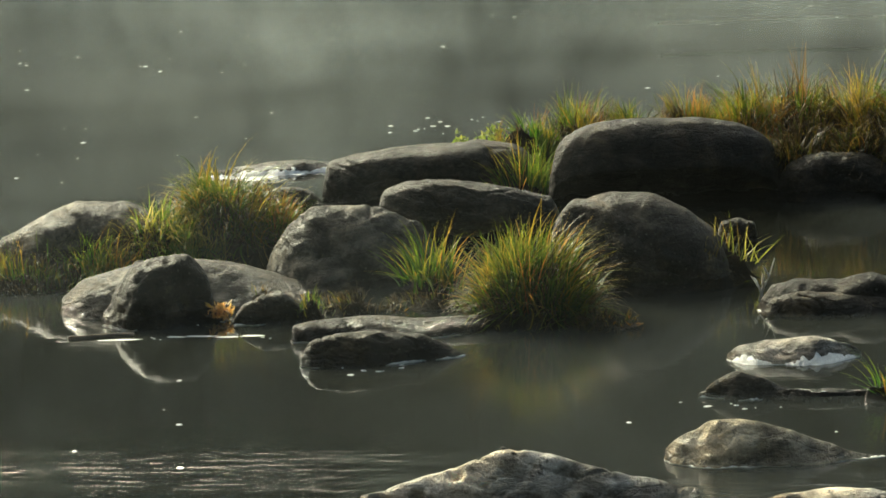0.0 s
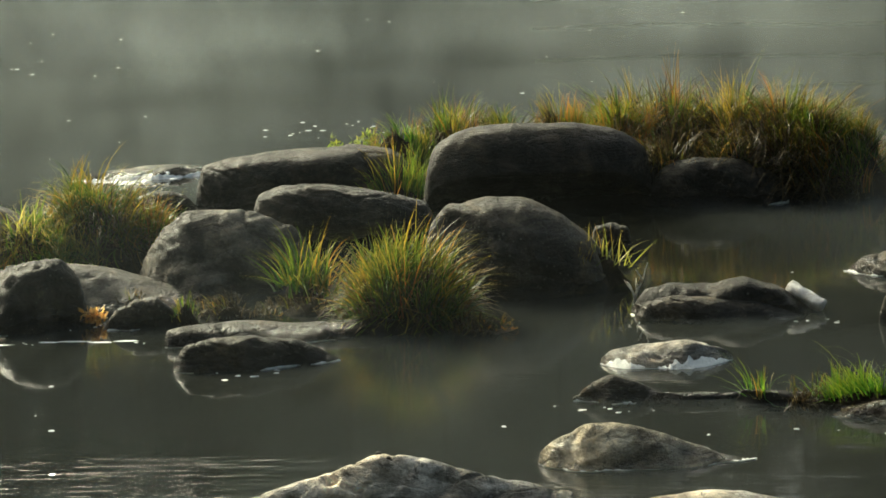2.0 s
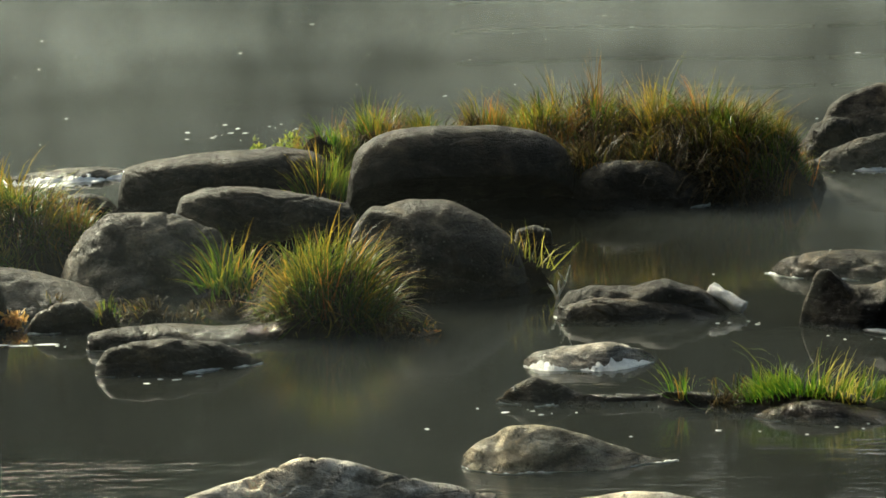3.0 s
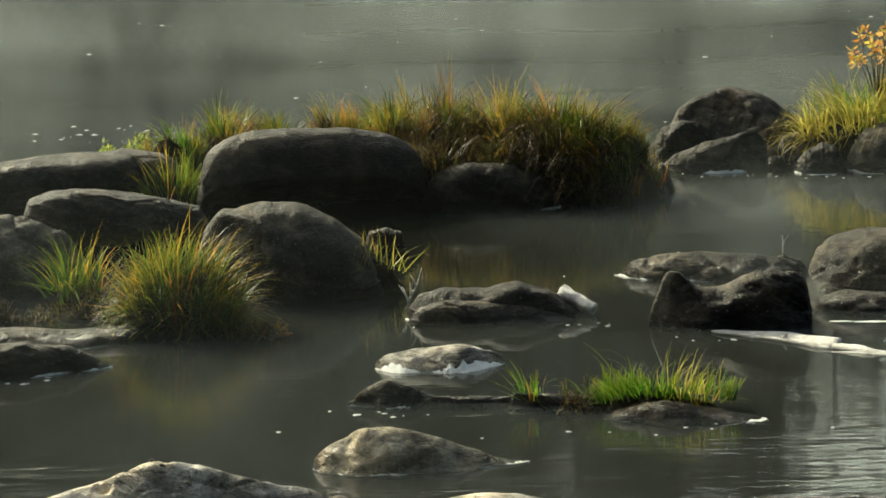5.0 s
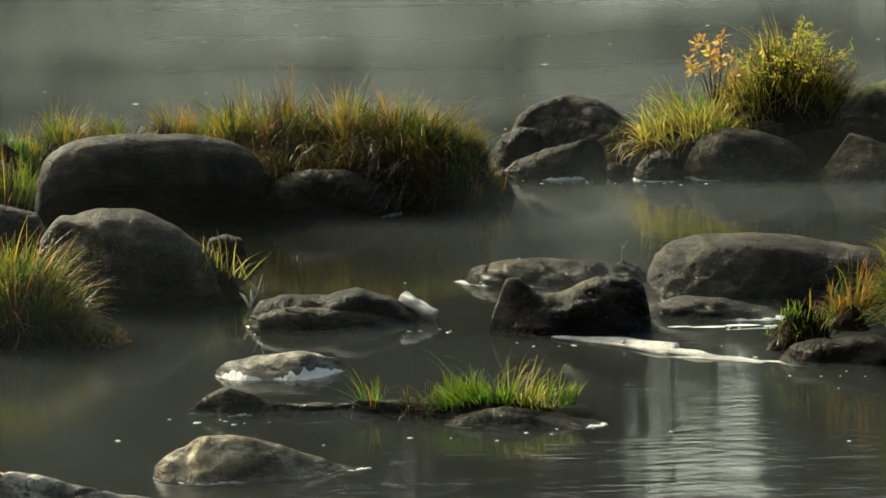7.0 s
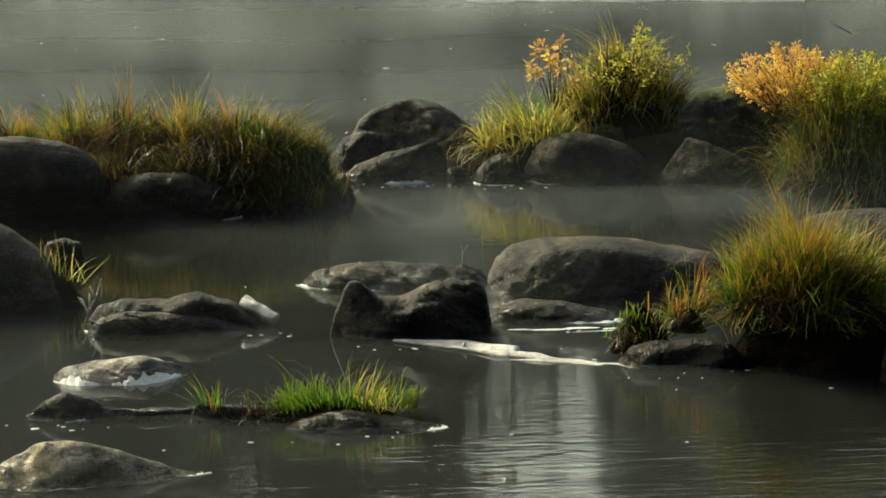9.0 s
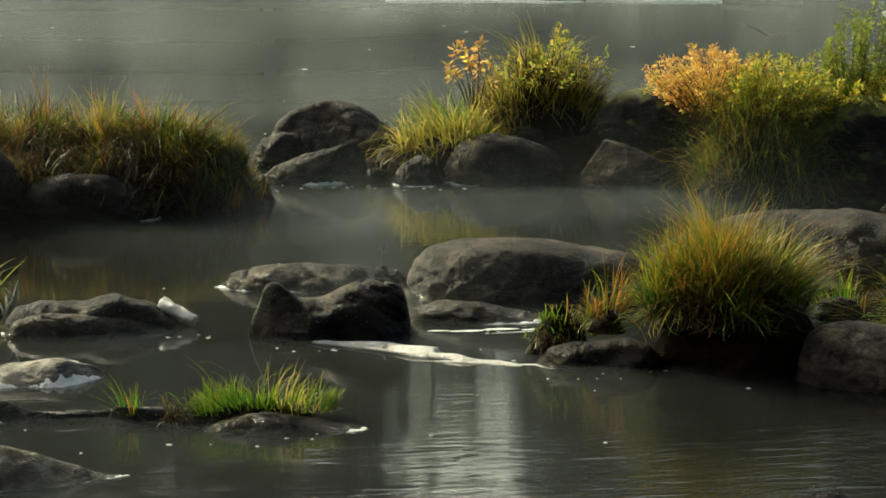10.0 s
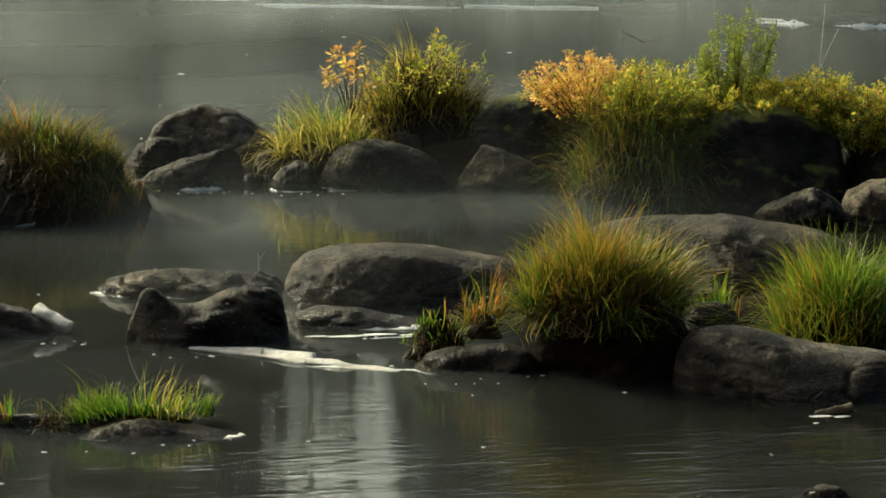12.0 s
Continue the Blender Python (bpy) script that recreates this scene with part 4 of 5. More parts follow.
tussock("sparse sprig of grass on a low ledge", -2.83, 10.42, 0.03, 0.08, 0.05, 0.13, mixed(70, "sedge", "gold", 0.3), 17)
tussock("sparse wispy grass at the foot of a boulder", -0.80, 11.2, 0.10, 0.20, 0.12, 0.26, mixed(170, "olive", "straw", 0.15, 0.7, 0.8), 18, wild=1.5)
tussock("loose green grass between two boulders", -2.25, 13.75, 0.05, 0.20, 0.15, 0.38, mixed(320, "lush", "gold", 0.2, 0.5, 0.8), 19)
BANK = "tall autumn grass on the bank behind boulders"
for i, (bx, by, hh, warm, n) in enumerate(((-2.34, 14.35, 0.44, 0.1, 260), (-1.98, 14.5, 0.56, 0.2, 460), (-1.62, 14.6, 0.44, 0.8, 500), (-1.25, 14.6, 0.48, 0.8, 500),
                                           (-0.85, 14.5, 0.74, 0.5, 800), (-0.48, 14.4, 0.76, 0.3, 900), (-0.12, 14.3, 0.82, 0.2, 1000), (0.22, 14.15, 0.74, 0.3, 1000),
                                           (0.42, 14.0, 0.62, 0.7, 800), (0.62, 13.95, 0.40, 0.3, 500))):
    # fallen and dead tufts in dark thatch also paint shade inside the clump
    tussock(BANK, bx, by, 0.05, 0.32, 0.28, hh * 0.68, mixed(int(n * 1.1), "sedge", "gold", 0.22 + warm * 0.35, 0.5, 1.3)
            + (("green_tuft", "lush" if i in (0, 1, 4) else "sedge", int(n * 0.9), 0.9, 0.6, 1.6), ("fallen_tuft", "thatch", int(n * 0.9), 1.0, 0.9, 2.9), ("dead_tuft", "thatch", int(n * 0.5), 0.8, 0.7, 2.4),
               ("stalk", "rust", int(40 + n * 0.35 * warm), 1.1, 0.25, 0.5)), 20 + i, 0.32, wild=2.2, tufts=50, tight=0.10, width=0.0085)
for i, (lx, lr) in enumerate(((-0.50, 0.22), (-0.12, 0.24), (0.24, 0.18))):
    tussock("dark drooping grass hanging over a brown rock", lx, 13.84, 0.22, lr, 0.10, 0.34, mixed(420, "olive", "thatch", 0.45, 0.9, 2.4), 130 + i, 0.08, wild=1.8, hang=0.05, lean=(0.05, -0.25), width=0.007)
tussock("short bright green sedge patch on a flat rock", 0.58, 8.72, 0.05, 0.28, 0.09, 0.21, mixed(560, "lush", "straw", 0.15, 0.55, 0.9), 31, 0.04, wild=1.3, width=0.0062)
tussock("few long arching blades in a sedge patch", 0.50, 8.74, 0.05, 0.26, 0.08, 0.32, (("blade_tuft", "lush", 26, 1.0, 0.6, 2.0),), 43, 0.03, wild=1.2, width=0.005)
tussock("thin green sedge sprig on a flat rock", 0.06, 8.80, 0.04, 0.07, 0.05, 0.26, mixed(45, "lush", "gold", 0.2, 0.7, 0.9), 32, 0.02)
tussock("big yellow-green sedge tussock above far boulders", 3.12, 15.5, 0.28, 0.52, 0.32, 0.45, mixed(1900, "olive", "straw", 0.5, 0.9, 1.9) + THATCH, 33, 0.36, wild=2.4, width=0.0085, tufts=40, tight=0.11)
tussock("yellow sedge drooping over far boulders", 2.40, 15.22, 0.18, 0.38, 0.22, 0.44, mixed(1300, "lush", "straw", 0.7, 1.1, 2.4), 39, 0.14, wild=2.0, width=0.009, tufts=40, tight=0.12, lean=(-0.45, -0.2))
tussock("drooping dark green grass below a yellow shrub", 4.35, 14.05, 0.14, 0.44, 0.28, 0.58, mixed(3600, "sedge", "olive", 0.4, 0.9, 2.2), 34, 0.35, width=0.005, lean=(-0.15, -0.15), wild=1.5)
tussock("big golden green sedge tussock over the pool", 2.80, 9.50, 0.26, 0.36, 0.26, 0.43, mixed(2300, "sedge", "gold", 0.42, 0.95, 0.85) + (("dead_tuft", "thatch", 1300, 0.55, 1.2, 1.8),), 35, 0.17, hang=0.2, width=0.0065, wild=1.7, tufts=45, tight=0.14)
tussock("orange autumn blades standing in a sedge tussock", 2.72, 9.52, 0.32, 0.22, 0.18, 0.40, (("blade_tuft", "rust", 700, 1.0, 0.6, 0.5),), 41, 0.03, width=0.0045, hang=0.2)
tussock("small grassy sod on a dark rock", 2.04, 9.70, 0.10, 0.16, 0.10, 0.105, mixed(150, "lush", "gold", 0.3, 0.7, 0.8) + (("dead_tuft", "thatch", 200, 0.9, 1.2, 2.4),), 36, 0.13, wild=1.6)
tussock("orange blades drooping beside a grassy sod", 2.26, 9.66, 0.2, 0.10, 0.08, 0.30, mixed(170, "sedge", "rust", 0.6, 0.9, 1.3), 42, 0.03, wild=1.6)
tussock("bright green sedge tussock behind a long boulder", 4.12, 9.85, 0.02, 0.32, 0.24, 0.48, mixed(2400, "lush", "gold", 0.16, 0.8, 1.1) + THATCH, 37, 0.2, wild=1.4)
tussock("few green blades beside a brown rock", 3.66, 10.35, 0.0, 0.12, 0.08, 0.25, mixed(90, "lush", "gold", 0.2), 38)

for i, (lx, ly, rx) in enumerate(((-2.66, 10.62, 0.24), (-2.2, 10.66, 0.26), (-1.3, 10.2, 0.12), (0.3, 8.78, 0.16), (-3.2, 10.7, 0.14))):
    tussock("flattened dead brown grass littering a low ledge", lx, ly, 0.03, rx, 0.12, 0.12, (("dead_tuft", "thatch", 160, 1.0, 1.2, 2.0), ("dry_tuft", "olive", 60, 0.9, 1.2, 1.6)), 90 + i, 0.04, wild=1.8)

MOSSY = "low golden grass along the crest of a mossy boulder"
for i, (lx, ly, lz) in enumerate(((4.75, 14.12, 0.56), (5.02, 14.02, 0.62), (5.28, 13.93, 0.60), (5.52, 13.86, 0.50))):
    tussock(MOSSY, lx, ly, lz, 0.22, 0.12, 0.2, mixed(360, "lush", "straw", 0.5, 0.8, 1.4), 110 + i, 0.05, wild=1.8)

# ---- shrubs, driftwood, foam and small things ----
def tube(points, radii, segs=8):
    """A tapering bent rod through a few points, closed at both ends."""
    verts, faces = [], []
    pts = [Vector(p) for p in points]
    for i, (p, r) in enumerate(zip(pts, radii)):
        d = (pts[min(i + 1, len(pts) - 1)] - pts[max(i - 1, 0)]).normalized()
        s = d.cross(Vector((0, 0, 1)) if abs(d.z) < 0.9 else Vector((1, 0, 0))).normalized()
        t = s.cross(d)
        for j in range(segs):
            a = 2 * math.pi * j / segs
            verts.append(p + (s * math.cos(a) + t * math.sin(a)) * r)
    for i in range(len(pts) - 1):
        for j in range(segs):
            faces.append((i * segs + j, i * segs + (j + 1) % segs, (i + 1) * segs + (j + 1) % segs, (i + 1) * segs + j))
    faces.append(tuple(range(segs))[::-1])
    faces.append(tuple(range((len(pts) - 1) * segs, len(pts) * segs)))
    return verts, faces


def joined(pieces):
    verts, faces = [], []
    for v, fc in pieces:
        n = len(verts)
        verts += list(v)
        faces += [tuple(i + n for i in f) for f in fc]
    return verts, faces


def drift_log(label, a, b, r0, r1, seed, name="driftwood_log", mat="driftwood", knots=2, rugged=1.0, flat=1.0):
    rng = random.Random(seed)
    a, b = Vector(a), Vector(b)
    n, segs = 44, 14
    d = (b - a).normalized()
    s = d.cross(Vector((0, 0, 1))).normalized()
    t = s.cross(d)
    off = Vector((seed, 0, 0))
    verts, faces = [], []
    for i in range(n + 1):
        f = i / n
        c = a.lerp(b, f) + s * 0.07 * (b - a).length * noise.noise(Vector((f * 3, 0, 0)) + off) - a
        for j in range(segs):
            ang = 2 * math.pi * j / segs
            r = (r0 + (r1 - r0) * f) * (1 + 0.25 * noise.noise(Vector((math.cos(ang) * 1.2, math.sin(ang) * 1.2, f * 2.5)) + off) + 0.4 * rugged * noise.noise(Vector((math.cos(ang) * 1.1, math.sin(ang) * 1.1, f * 3.7)) + off))
            if i in (0, n):
                r *= 0.7
            verts.append(c + (s * math.cos(ang) + t * math.sin(ang) * flat) * r)
    for i in range(n):
        for j in range(segs):
            faces.append((i * segs + j, i * segs + (j + 1) % segs, (i + 1) * segs + (j + 1) % segs, (i + 1) * segs + j))
    faces += [tuple(range(segs))[::-1], tuple(range(n * segs, (n + 1) * segs))]
    root = tagged(empty(name, a.x, a.y, a.z), label, "driftwood", "driftwood")
    mesh_object("trunk", verts, faces, mat, root)
    for i in range(knots):
        c = (b - a) * rng.uniform(0.2, 0.8) + t * r0 * 0.6
        tip = c + (t * 0.5 + s * rng.uniform(-1, 1) + d * 0.5) * r0 * 2
        v, fc = tube([c, (c + tip) / 2, tip], [r0 * 0.35, r0 * 0.28, r0 * 0.15])
        mesh_object("branch_stub", v, fc, mat, root)
    return root


def leaf(c, along, side, ln, wd, fold):
    """Six points of a small pointed, slightly folded leaf."""
    up = along.cross(side) * fold
    return [c, c + along * ln * 0.35 + side * wd + up, c + along * ln * 0.75 + side * wd * 0.7 + up, c + along * ln,
            c + along * ln * 0.75 - side * wd * 0.7 + up, c + along * ln * 0.35 - side * wd + up, c + along * ln * 0.55]


def shrub(label, x, y, z, spread, tall, stems, leaves, ln, seed, mats, lean=(0, 0), name="shrub", upright=0.5, start=0.3):
    """mats: leaf material names by share; leaves stand along bending stems."""
    rng = random.Random(seed)
    root = tagged(empty(name, x, y, z), label, "shrub", "bank shrubs")
    sets = {m: ([], [], []) for m, _ in mats}
    rods = []
    for _ in range(stems):
        a = rng.uniform(0, 2 * math.pi)
        r = spread * math.sqrt(rng.random())
        h = tall * rng.uniform(0.55, 1.0) * (1 - 0.35 * (r / spread) ** 2)
        foot = Vector((r * 0.25 * math.cos(a), r * 0.25 * math.sin(a), 0))
        tip = Vector((r * math.cos(a) + lean[0] * h, r * 0.8 * math.sin(a) + lean[1] * h, h))
        mid = foot.lerp(tip, 0.5) + Vector((rng.gauss(0, 0.03), rng.gauss(0, 0.03), upright * 0.2 * h))
        pts = [foot, foot.lerp(mid, 0.6), mid, mid.lerp(tip, 0.6), tip]
        rods.append(tube(pts, [0.0045, 0.004, 0.0032, 0.0024, 0.001], 4))
        for _ in range(leaves):
            f = start + (1 - start) * rng.random() ** 0.8
            k = min(int(f * 4), 3)
            c = pts[k].lerp(pts[k + 1], f * 4 - k)
            al = Vector((rng.gauss(0, 1), rng.gauss(0, 1), rng.gauss(0.35, 0.7))).normalized()
            sd = al.cross(Vector((rng.gauss(0, 1), rng.gauss(0, 1), rng.gauss(0, 1)))).normalized()
            pick, total = rng.random(), 0.0
            for m, share in mats:
                total += share
                if pick <= total:
                    break
            v, fc, uv = sets[m]
            l = ln * rng.uniform(0.7, 1.6)
            n = len(v)
            v += leaf(c + al * 0.01, al, sd, l, l * 0.17, l * 0.05)
            fc += [(n, n + 1, n + 6), (n + 1, n + 2, n + 6), (n + 2, n + 3, n + 6), (n + 3, n + 4, n + 6), (n + 4, n + 5, n + 6), (n + 5, n, n + 6)]
            uv += [(0.5, 0.0), (1, 0.35), (1, 0.75), (0.5, 1), (0, 0.75), (0, 0.35), (0.5, 0.55)]
    v, fc = joined(rods)
    mesh_object("stem", v, fc, "bark", root)
    for m, (v, fc, uv) in sets.items():
        if v:
            mesh_object("foliage", v, fc, m, root, "", uv)
    return root


shrub("amber-leaved low shrub glowing in the sun", 4.14, 14.5, 0.46, 0.54, 0.56, 170, 70, 0.022, 61, (("amber", 0.75), ("yellow", 0.25)), (-0.1, 0), start=0.2)
shrub("yellow-green leafy shrub above dark grass", 4.50, 14.22, 0.34, 0.56, 0.66, 150, 80, 0.026, 62, (("yellow", 0.42), ("willow", 0.58)), start=0.2)
shrub("yellow-green leafy shrub above dark grass", 4.88, 14.18, 0.35, 0.36, 0.48, 80, 64, 0.028, 63, (("yellow", 0.6), ("willow", 0.4)), start=0.2)
shrub("upright young willow with narrow green leaves", 5.06, 14.30, 0.45, 0.32, 0.96, 60, 120, 0.020, 64, (("willow", 1.0),), (0.12, 0), "willow_shrub", 0.1)
shrub("golden low plants on the mossy bank", 5.30, 14.1, 0.52, 0.46, 0.34, 120, 60, 0.026, 65, (("yellow", 0.75), ("willow", 0.25)), start=0.2)
shrub("yellow-leaved plants with a red sprig on the bank", 5.62, 13.95, 0.38, 0.34, 0.58, 80, 64, 0.027, 66, (("yellow", 0.55), ("willow", 0.36), ("amber", 0.09)), start=0.2)
shrub("dark green leafy plants on the bank", 5.88, 13.8, 0.28, 0.36, 0.58, 80, 64, 0.027, 67, (("willow", 0.6), ("yellow", 0.4)), start=0.2)
shrub("amber-leaved plants at the bank edge", 6.20, 13.75, 0.28, 0.38, 0.66, 80, 64, 0.027, 68, (("yellow", 0.5), ("amber", 0.4), ("willow", 0.1)), start=0.2)
shrub("amber leafy sprigs rising from a sedge tussock", 2.58, 15.4, 0.45, 0.20, 0.55, 14, 16, 0.04, 69, (("amber", 0.8), ("yellow", 0.2)), (-0.05, 0), start=0.7)
shrub("yellow leafy stems in a sedge tussock", 3.18, 15.45, 0.42, 0.46, 0.62, 80, 11, 0.034, 70, (("yellow", 0.45), ("willow", 0.55)), start=0.62)
shrub("orange autumn leaves caught beside a boulder", -3.33, 10.44, 0.0, 0.05, 0.10, 10, 14, 0.03, 71, (("amber", 1.0),), name="leaf_sprig")
shrub("dry red twigs with leaves at the waterline", -1.22, 10.16, 0.0, 0.13, 0.05, 14, 3, 0.018, 72, (("rust", 1.0),), name="leaf_sprig")
shrub("sparse green plants at the boulder foot", -2.62, 14.6, 0.1, 0.30, 0.34, 26, 18, 0.034, 73, (("willow", 1.0),), name="leaf_sprig")

# driftwood
drift_log("long bleached half-sunk driftwood log", (1.36, 9.80, 0.0), (1.84, 9.53, -0.008), 0.055, 0.030, 15, knots=0, rugged=2.2, flat=0.45)
drift_log("short bleached white driftwood stub on a rock", (0.20, 10.62, 0.10), (0.36, 10.50, 0.03), 0.04, 0.032, 3, knots=0, rugged=0.5)
drift_log("long bleached half-sunk driftwood log", (0.92, 10.12, 0.0), (1.46, 9.76, -0.004), 0.026, 0.066, 5, knots=1, rugged=2.2, flat=0.5)
drift_log("small dark driftwood piece beside a boulder", (3.46, 8.50, 0.0), (3.62, 8.47, 0.03), 0.012, 0.024, 6, knots=2, mat="bark")
foam_rows = ((3.47, 8.46, 0.12), (3.56, 8.44, 0.08))
drift_log("thin dark wet driftwood floating on the pool", (-4.01, 10.05, 0.0), (-3.68, 10.12, 0.0), 0.014, 0.018, 8, mat="bark")
drift_log("bleached driftwood at the far shore", (4.0, 31.9, -0.015), (6.9, 31.4, -0.01), 0.04, 0.03, 9, knots=0)
drift_log("bleached driftwood at the far shore", (7.0, 31.7, -0.015), (9.0, 31.2, -0.01), 0.045, 0.035, 10, knots=0)
drift_log("dark wet driftwood at the far shore", (8.9, 31.0, 0.02), (10.0, 30.6, 0.03), 0.06, 0.07, 12, mat="bark")
drift_log("bleached driftwood at the far shore", (10.6, 28.9, -0.02), (12.6, 28.2, 0.0), 0.06, 0.08, 13, knots=1)


def twig(label, points, r, mat="bark", name="twig"):
    base = Vector(points[0])
    root = tagged(empty(name, *base), label, "twig", "bare twigs")
    pts = [Vector(p) - base for p in points]
    v, fc = tube(pts, [r * (1 - 0.8 * i / (len(pts) - 1)) for i in range(len(pts))], 6)
    mesh_object("stem", v, fc, mat, root)
    rng = random.Random(len(points) + int(100 * abs(base.x)))
    for p in pts[1:-1]:
        tip = p + Vector((rng.uniform(-1, 1), rng.uniform(-0.5, 0.5), rng.uniform(0.3, 1))) * 0.35 * (pts[-1] - pts[0]).length
        v, fc = tube([p, p.lerp(tip, 0.5) + Vector((0, 0, 0.01)), tip], [r * 0.6, r * 0.45, r * 0.15], 5)
        mesh_object("side_shoot", v, fc, mat, root)
    return root


twig("bare dark twig arching over the shrubs", [(4.25, 14.4, 0.55), (4.32, 14.38, 0.85), (4.45, 14.33, 1.06), (4.62, 14.28, 1.12)], 0.006)
twig("bleached bare twig beside a low rock", [(-0.58, 10.72, 0.0), (-0.56, 10.72, 0.07), (-0.53, 10.72, 0.12), (-0.50, 10.72, 0.22)], 0.009, "driftwood")
twig("bleached bare twig beside a low rock", [(-0.56, 10.70, 0.0), (-0.58, 10.72, 0.07), (-0.62, 10.72, 0.13)], 0.008, "driftwood")
twig("dark dead flower spike above a sedge tussock", [(2.98, 15.4, 0.4), (2.96, 15.39, 0.75), (2.95, 15.38, 1.03)], 0.012)
twig("thin pale twig on a small dark rock", [(1.42, 11.50, 0.06), (1.42, 11.50, 0.15), (1.45, 11.50, 0.20)], 0.0035, "driftwood")
twig("tall bare stalk on the bank", [(5.6, 14.0, 0.4), (5.61, 14.0, 0.9), (5.63, 14.0, 1.35)], 0.004, "driftwood")


def foam_glint_patch(label, x, y, wide, deep, turn, seed, name="foam_fleck"):
    rng = random.Random(seed)
    segs, off = 18, Vector((seed * 1.7, 0, 0))
    verts, faces = [(0, 0, 0.0016)], []
    for ring in (0.6, 1.0):
        for j in range(segs):
            a = 2 * math.pi * j / segs
            r = ring * (1 + 0.5 * noise.noise(Vector((math.cos(a) * 1.6, math.sin(a) * 1.6, 0)) + off))
            verts.append((wide / 2 * r * math.cos(a), deep / 2 * r * math.sin(a), 0.0014 if ring < 1 else -0.001))
    for j in range(segs):
        faces.append((0, 1 + j, 1 + (j + 1) % segs))
        faces.append((1 + j, 1 + segs + j, 1 + segs + (j + 1) % segs, 1 + (j + 1) % segs))
    ob = mesh_object(name, verts, faces, "foam")
    ob.matrix_basis = pose(x, y, 0.001, 0, 0, turn)
    return tagged(ob, label, "foam", "foam on the water")


for i, (fx, fy, fw, fd) in enumerate(((1.56, 10.28, 0.12, 0.02), (1.70, 10.26, 0.18, 0.035), (1.86, 10.28, 0.2, 0.04), (2.02, 10.25, 0.14, 0.03), (1.92, 10.2, 0.22, 0.012))):
    foam_glint_patch("broken streak of white foam along a low rock", fx, fy, fw, fd, -3 + 2 * i, 60 + i, "foam_streak")
for i, (fx, fy, fw) in enumerate(((-3.45, 10.07, 0.12), (-3.32, 10.08, 0.16), (-3.18, 10.06, 0.12), (-3.05, 10.08, 0.14))):
    foam_glint_patch("broken streak of white foam along the rocks", fx, fy, fw, 0.02, 2 * i - 3, 70 + i, "foam_streak")
for i, (fx, fy, fw) in enumerate(foam_rows):
    foam_glint_patch("white foam caught beside dark driftwood", fx, fy, fw, 0.03, 5 * i, 90 + i, "foam_streak")
foam_glint_patch("thin streak of white foam along the rocks", -3.72, 10.02, 0.20, 0.02, 3, 3, "foam_streak")
for i, (fx, fy, fw) in enumerate(((1.62, 9.63, 0.36), (1.86, 9.54, 0.30), (2.02, 9.86, 0.22))):
    foam_glint_patch("thin streak of white foam beside a sunken log", fx, fy, fw, 0.022, -12 + 4 * i, 5 + i, "foam_streak")
foam_glint_patch("white foam at the foot of a far slab", 2.10, 14.75, 0.22, 0.12, 0, 4, "foam_streak")
# far shore foam, its wet glare put in as the same white patches
for i, (fx, fy, fw) in enumerate(((3.3, 33.0, 1.6), (4.6, 32.0, 1.5), (6.2, 31.5, 1.3), (7.9, 31.6, 1.5), (9.4, 31.0, 1.6), (11.4, 28.5, 1.5), (12.3, 26.9, 0.8))):
    foam_glint_patch("white foam and painted wet glare at the far shore", fx, fy, fw, 0.16, -8, 10 + i, "foam_streak")
rng = random.Random(77)
for i in range(46):
    fy = rng.uniform(7.8, 12.5)
    fx = rng.uniform(-0.42, 0.42) * fy
    s = 0.004 + 0.014 * rng.random() ** 2
    foam_glint_patch("small white foam fleck floating on the water", fx, fy, s * 1.8, s, rng.uniform(-20, 20), 40 + i)
# white flecks painted as sun sparkle on the far water
for i in range(90):
    fy = 14.5 + 14 * rng.random() ** 1.6
    fx = (-0.42 + 0.84 * rng.random() ** 1.3) * fy
    s = 0.006 + 0.02 * rng.random() ** 2.5
    foam_glint_patch("small white sun glint painted on the open river", fx, fy, s * 2.4, s * 1.3, rng.uniform(-20, 20), 100 + i)


def pebble(x, y, z, s, seed):
    rng = random.Random(seed)
    off = Vector((seed * 2.1, 0, 0))
    verts, faces = [], []
    for i in range(7):
        a = math.pi * i / 6
        for j in range(9):
            b = 2 * math.pi * j / 9
            d = Vector((math.sin(a) * math.cos(b), math.sin(a) * math.sin(b), 0.7 * math.cos(a)))
            verts.append(d * s * (1 + 0.35 * noise.noise(d * 1.5 + off)))
    faces = [(i * 9 + j, i * 9 + (j + 1) % 9, i * 9 + 9 + (j + 1) % 9, i * 9 + 9 + j) for i in range(6) for j in range(9)]
    ob = mesh_object("pebble", verts, faces, "rock")
    ob.matrix_basis = pose(x, y, z, 0, 0, rng.uniform(0, 360))
    return tagged(ob, "small dark pebble lying on a pale boulder", "pebble", "pebbles")


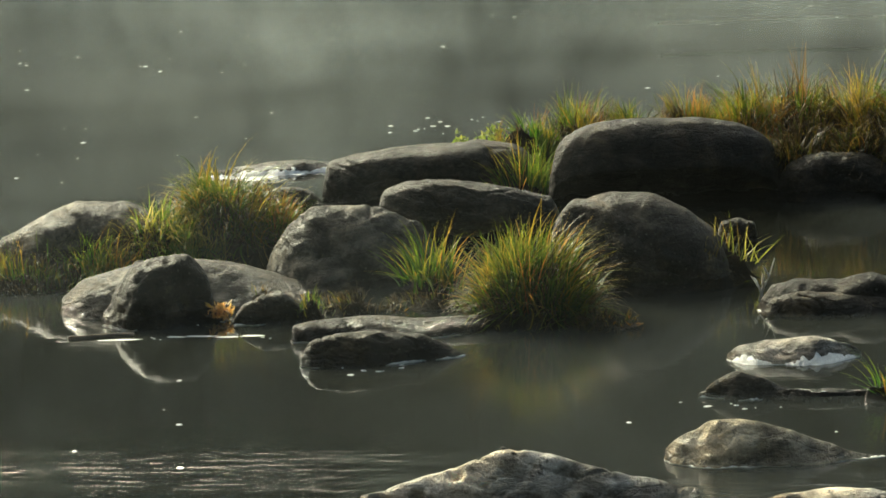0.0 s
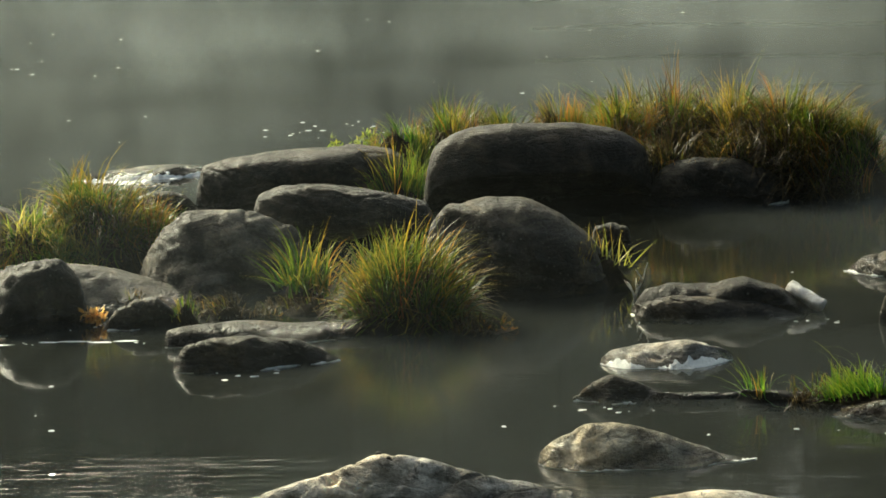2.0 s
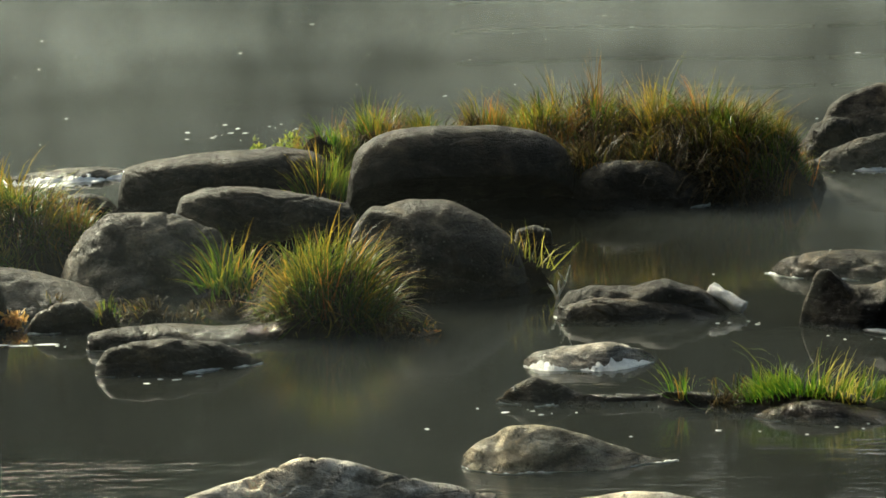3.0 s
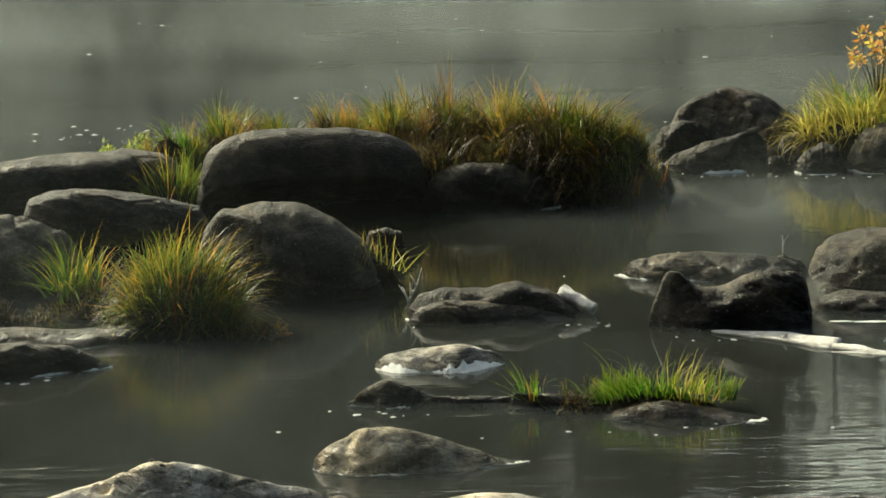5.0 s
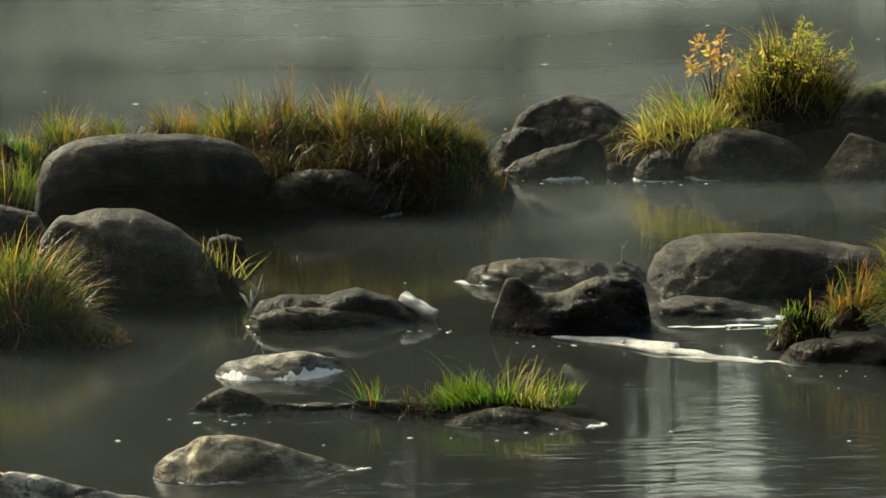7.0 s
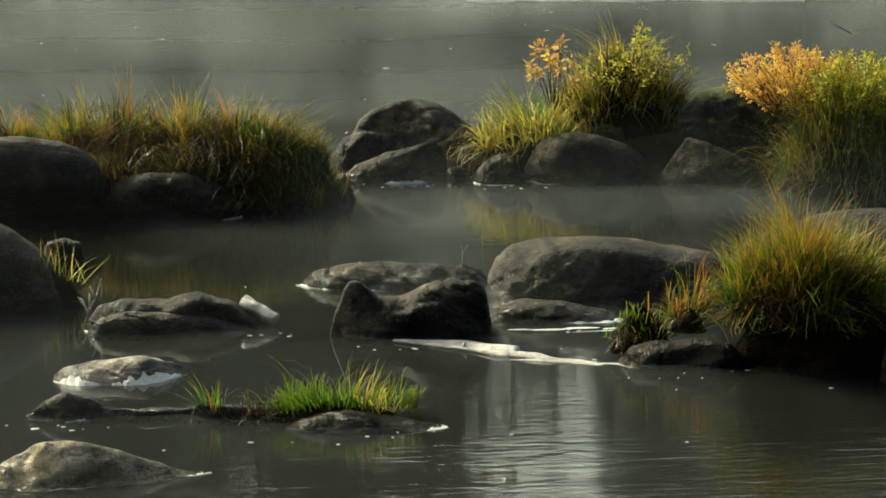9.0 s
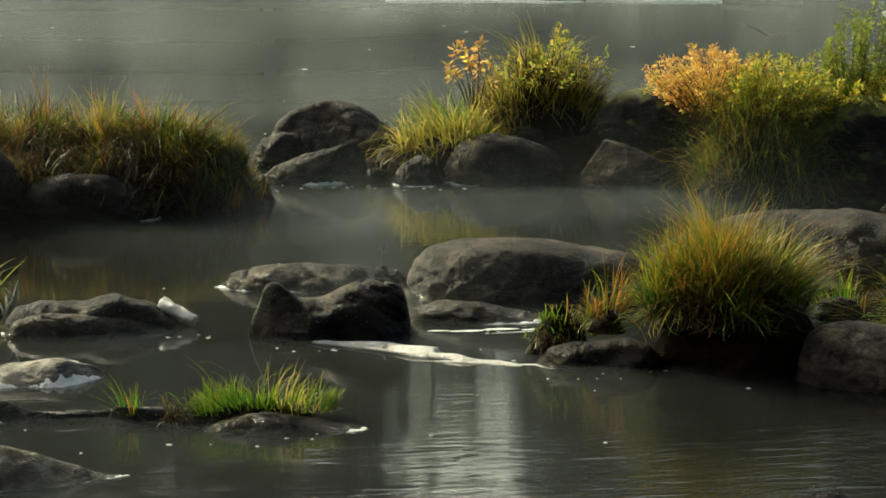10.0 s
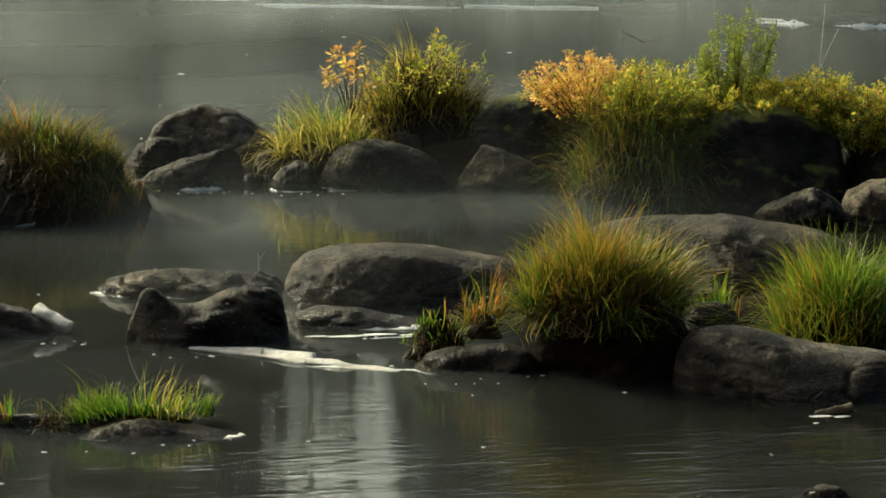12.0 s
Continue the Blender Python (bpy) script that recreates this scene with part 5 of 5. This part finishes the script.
def settle(x, y, s, seed):
    """Lay a pebble on whatever stone lies under it."""
    best = 0.0
    for ob in bpy.data.objects:
        if ob.type == "MESH" and ob.name.split(".")[0] in ("boulder", "rock", "rock_slab", "rock_ledge"):
            inv = ob.matrix_basis.inverted()
            hit, at, _, _ = ob.ray_cast(inv @ Vector((x, y, 3.0)), inv.to_3x3() @ Vector((0, 0, -1)))
            if hit:
                best = max(best, (ob.matrix_basis @ at).z)
    if best > 0.05:
        pebble(x, y, best + s * 0.3, s, seed)


for i, (px, py, s) in enumerate((
    (-0.60, 7.74, 0.012),
    (-0.62, 7.69, 0.009),
    (-0.54, 7.66, 0.008),
    (-0.48, 7.57, 0.020),
    (-0.49, 7.66, 0.012),
    (-0.42, 7.63, 0.010),
    (-1.34, 7.44, 0.012),
    (-1.30, 7.42, 0.009),
    (-1.09, 7.03, 0.020),
    (-1.10, 6.98, 0.012),
)):
    settle(px, py, s, 300 + i)

for i, (fx, fy, fw) in enumerate(((-4.82, 15.47, 0.16), (-4.60, 15.41, 0.22), (-4.39, 15.43, 0.14), (-4.17, 15.53, 0.10), (-4.08, 15.67, 0.20), (-4.44, 15.31, 0.10))):
    foam_glint_patch("bright foam lapping a far flat slab", fx, fy - 0.30, fw * 1.3, 0.12, 4 * i - 8, 330 + i, "foam_streak")
# tiny white flecks painted as sparkles along the rock rims
rng = random.Random(55)
for gx, gy in ((1.0, 9.98), (2.1, 9.28), (-3.3, 10.03), (0.66, 8.4), (-0.5, 8.74), (1.85, 10.2), (1.95, 9.6), (-2.2, 9.4), (0.1, 10.3), (2.2, 14.6), (1.4, 14.75)):
    for i in range(7):
        s = 0.004 + 0.012 * rng.random() ** 2
        foam_glint_patch("small white sparkle painted beside a rock", gx + rng.gauss(0, 0.2), gy + rng.gauss(0, 0.04), s * 2.2, s, rng.uniform(-20, 20), 500 + i)
# a denser cluster of painted sun glints upstream
rng = random.Random(91)
for i in range(36):
    fy = rng.uniform(17.0, 18.2)
    s = 0.006 + 0.03 * rng.random() ** 2.5
    foam_glint_patch("small white sun glint painted on the open river", rng.uniform(-4.2, -1.5), fy, s * 1.6, s * 0.7, rng.uniform(-15, 15), 360 + i)
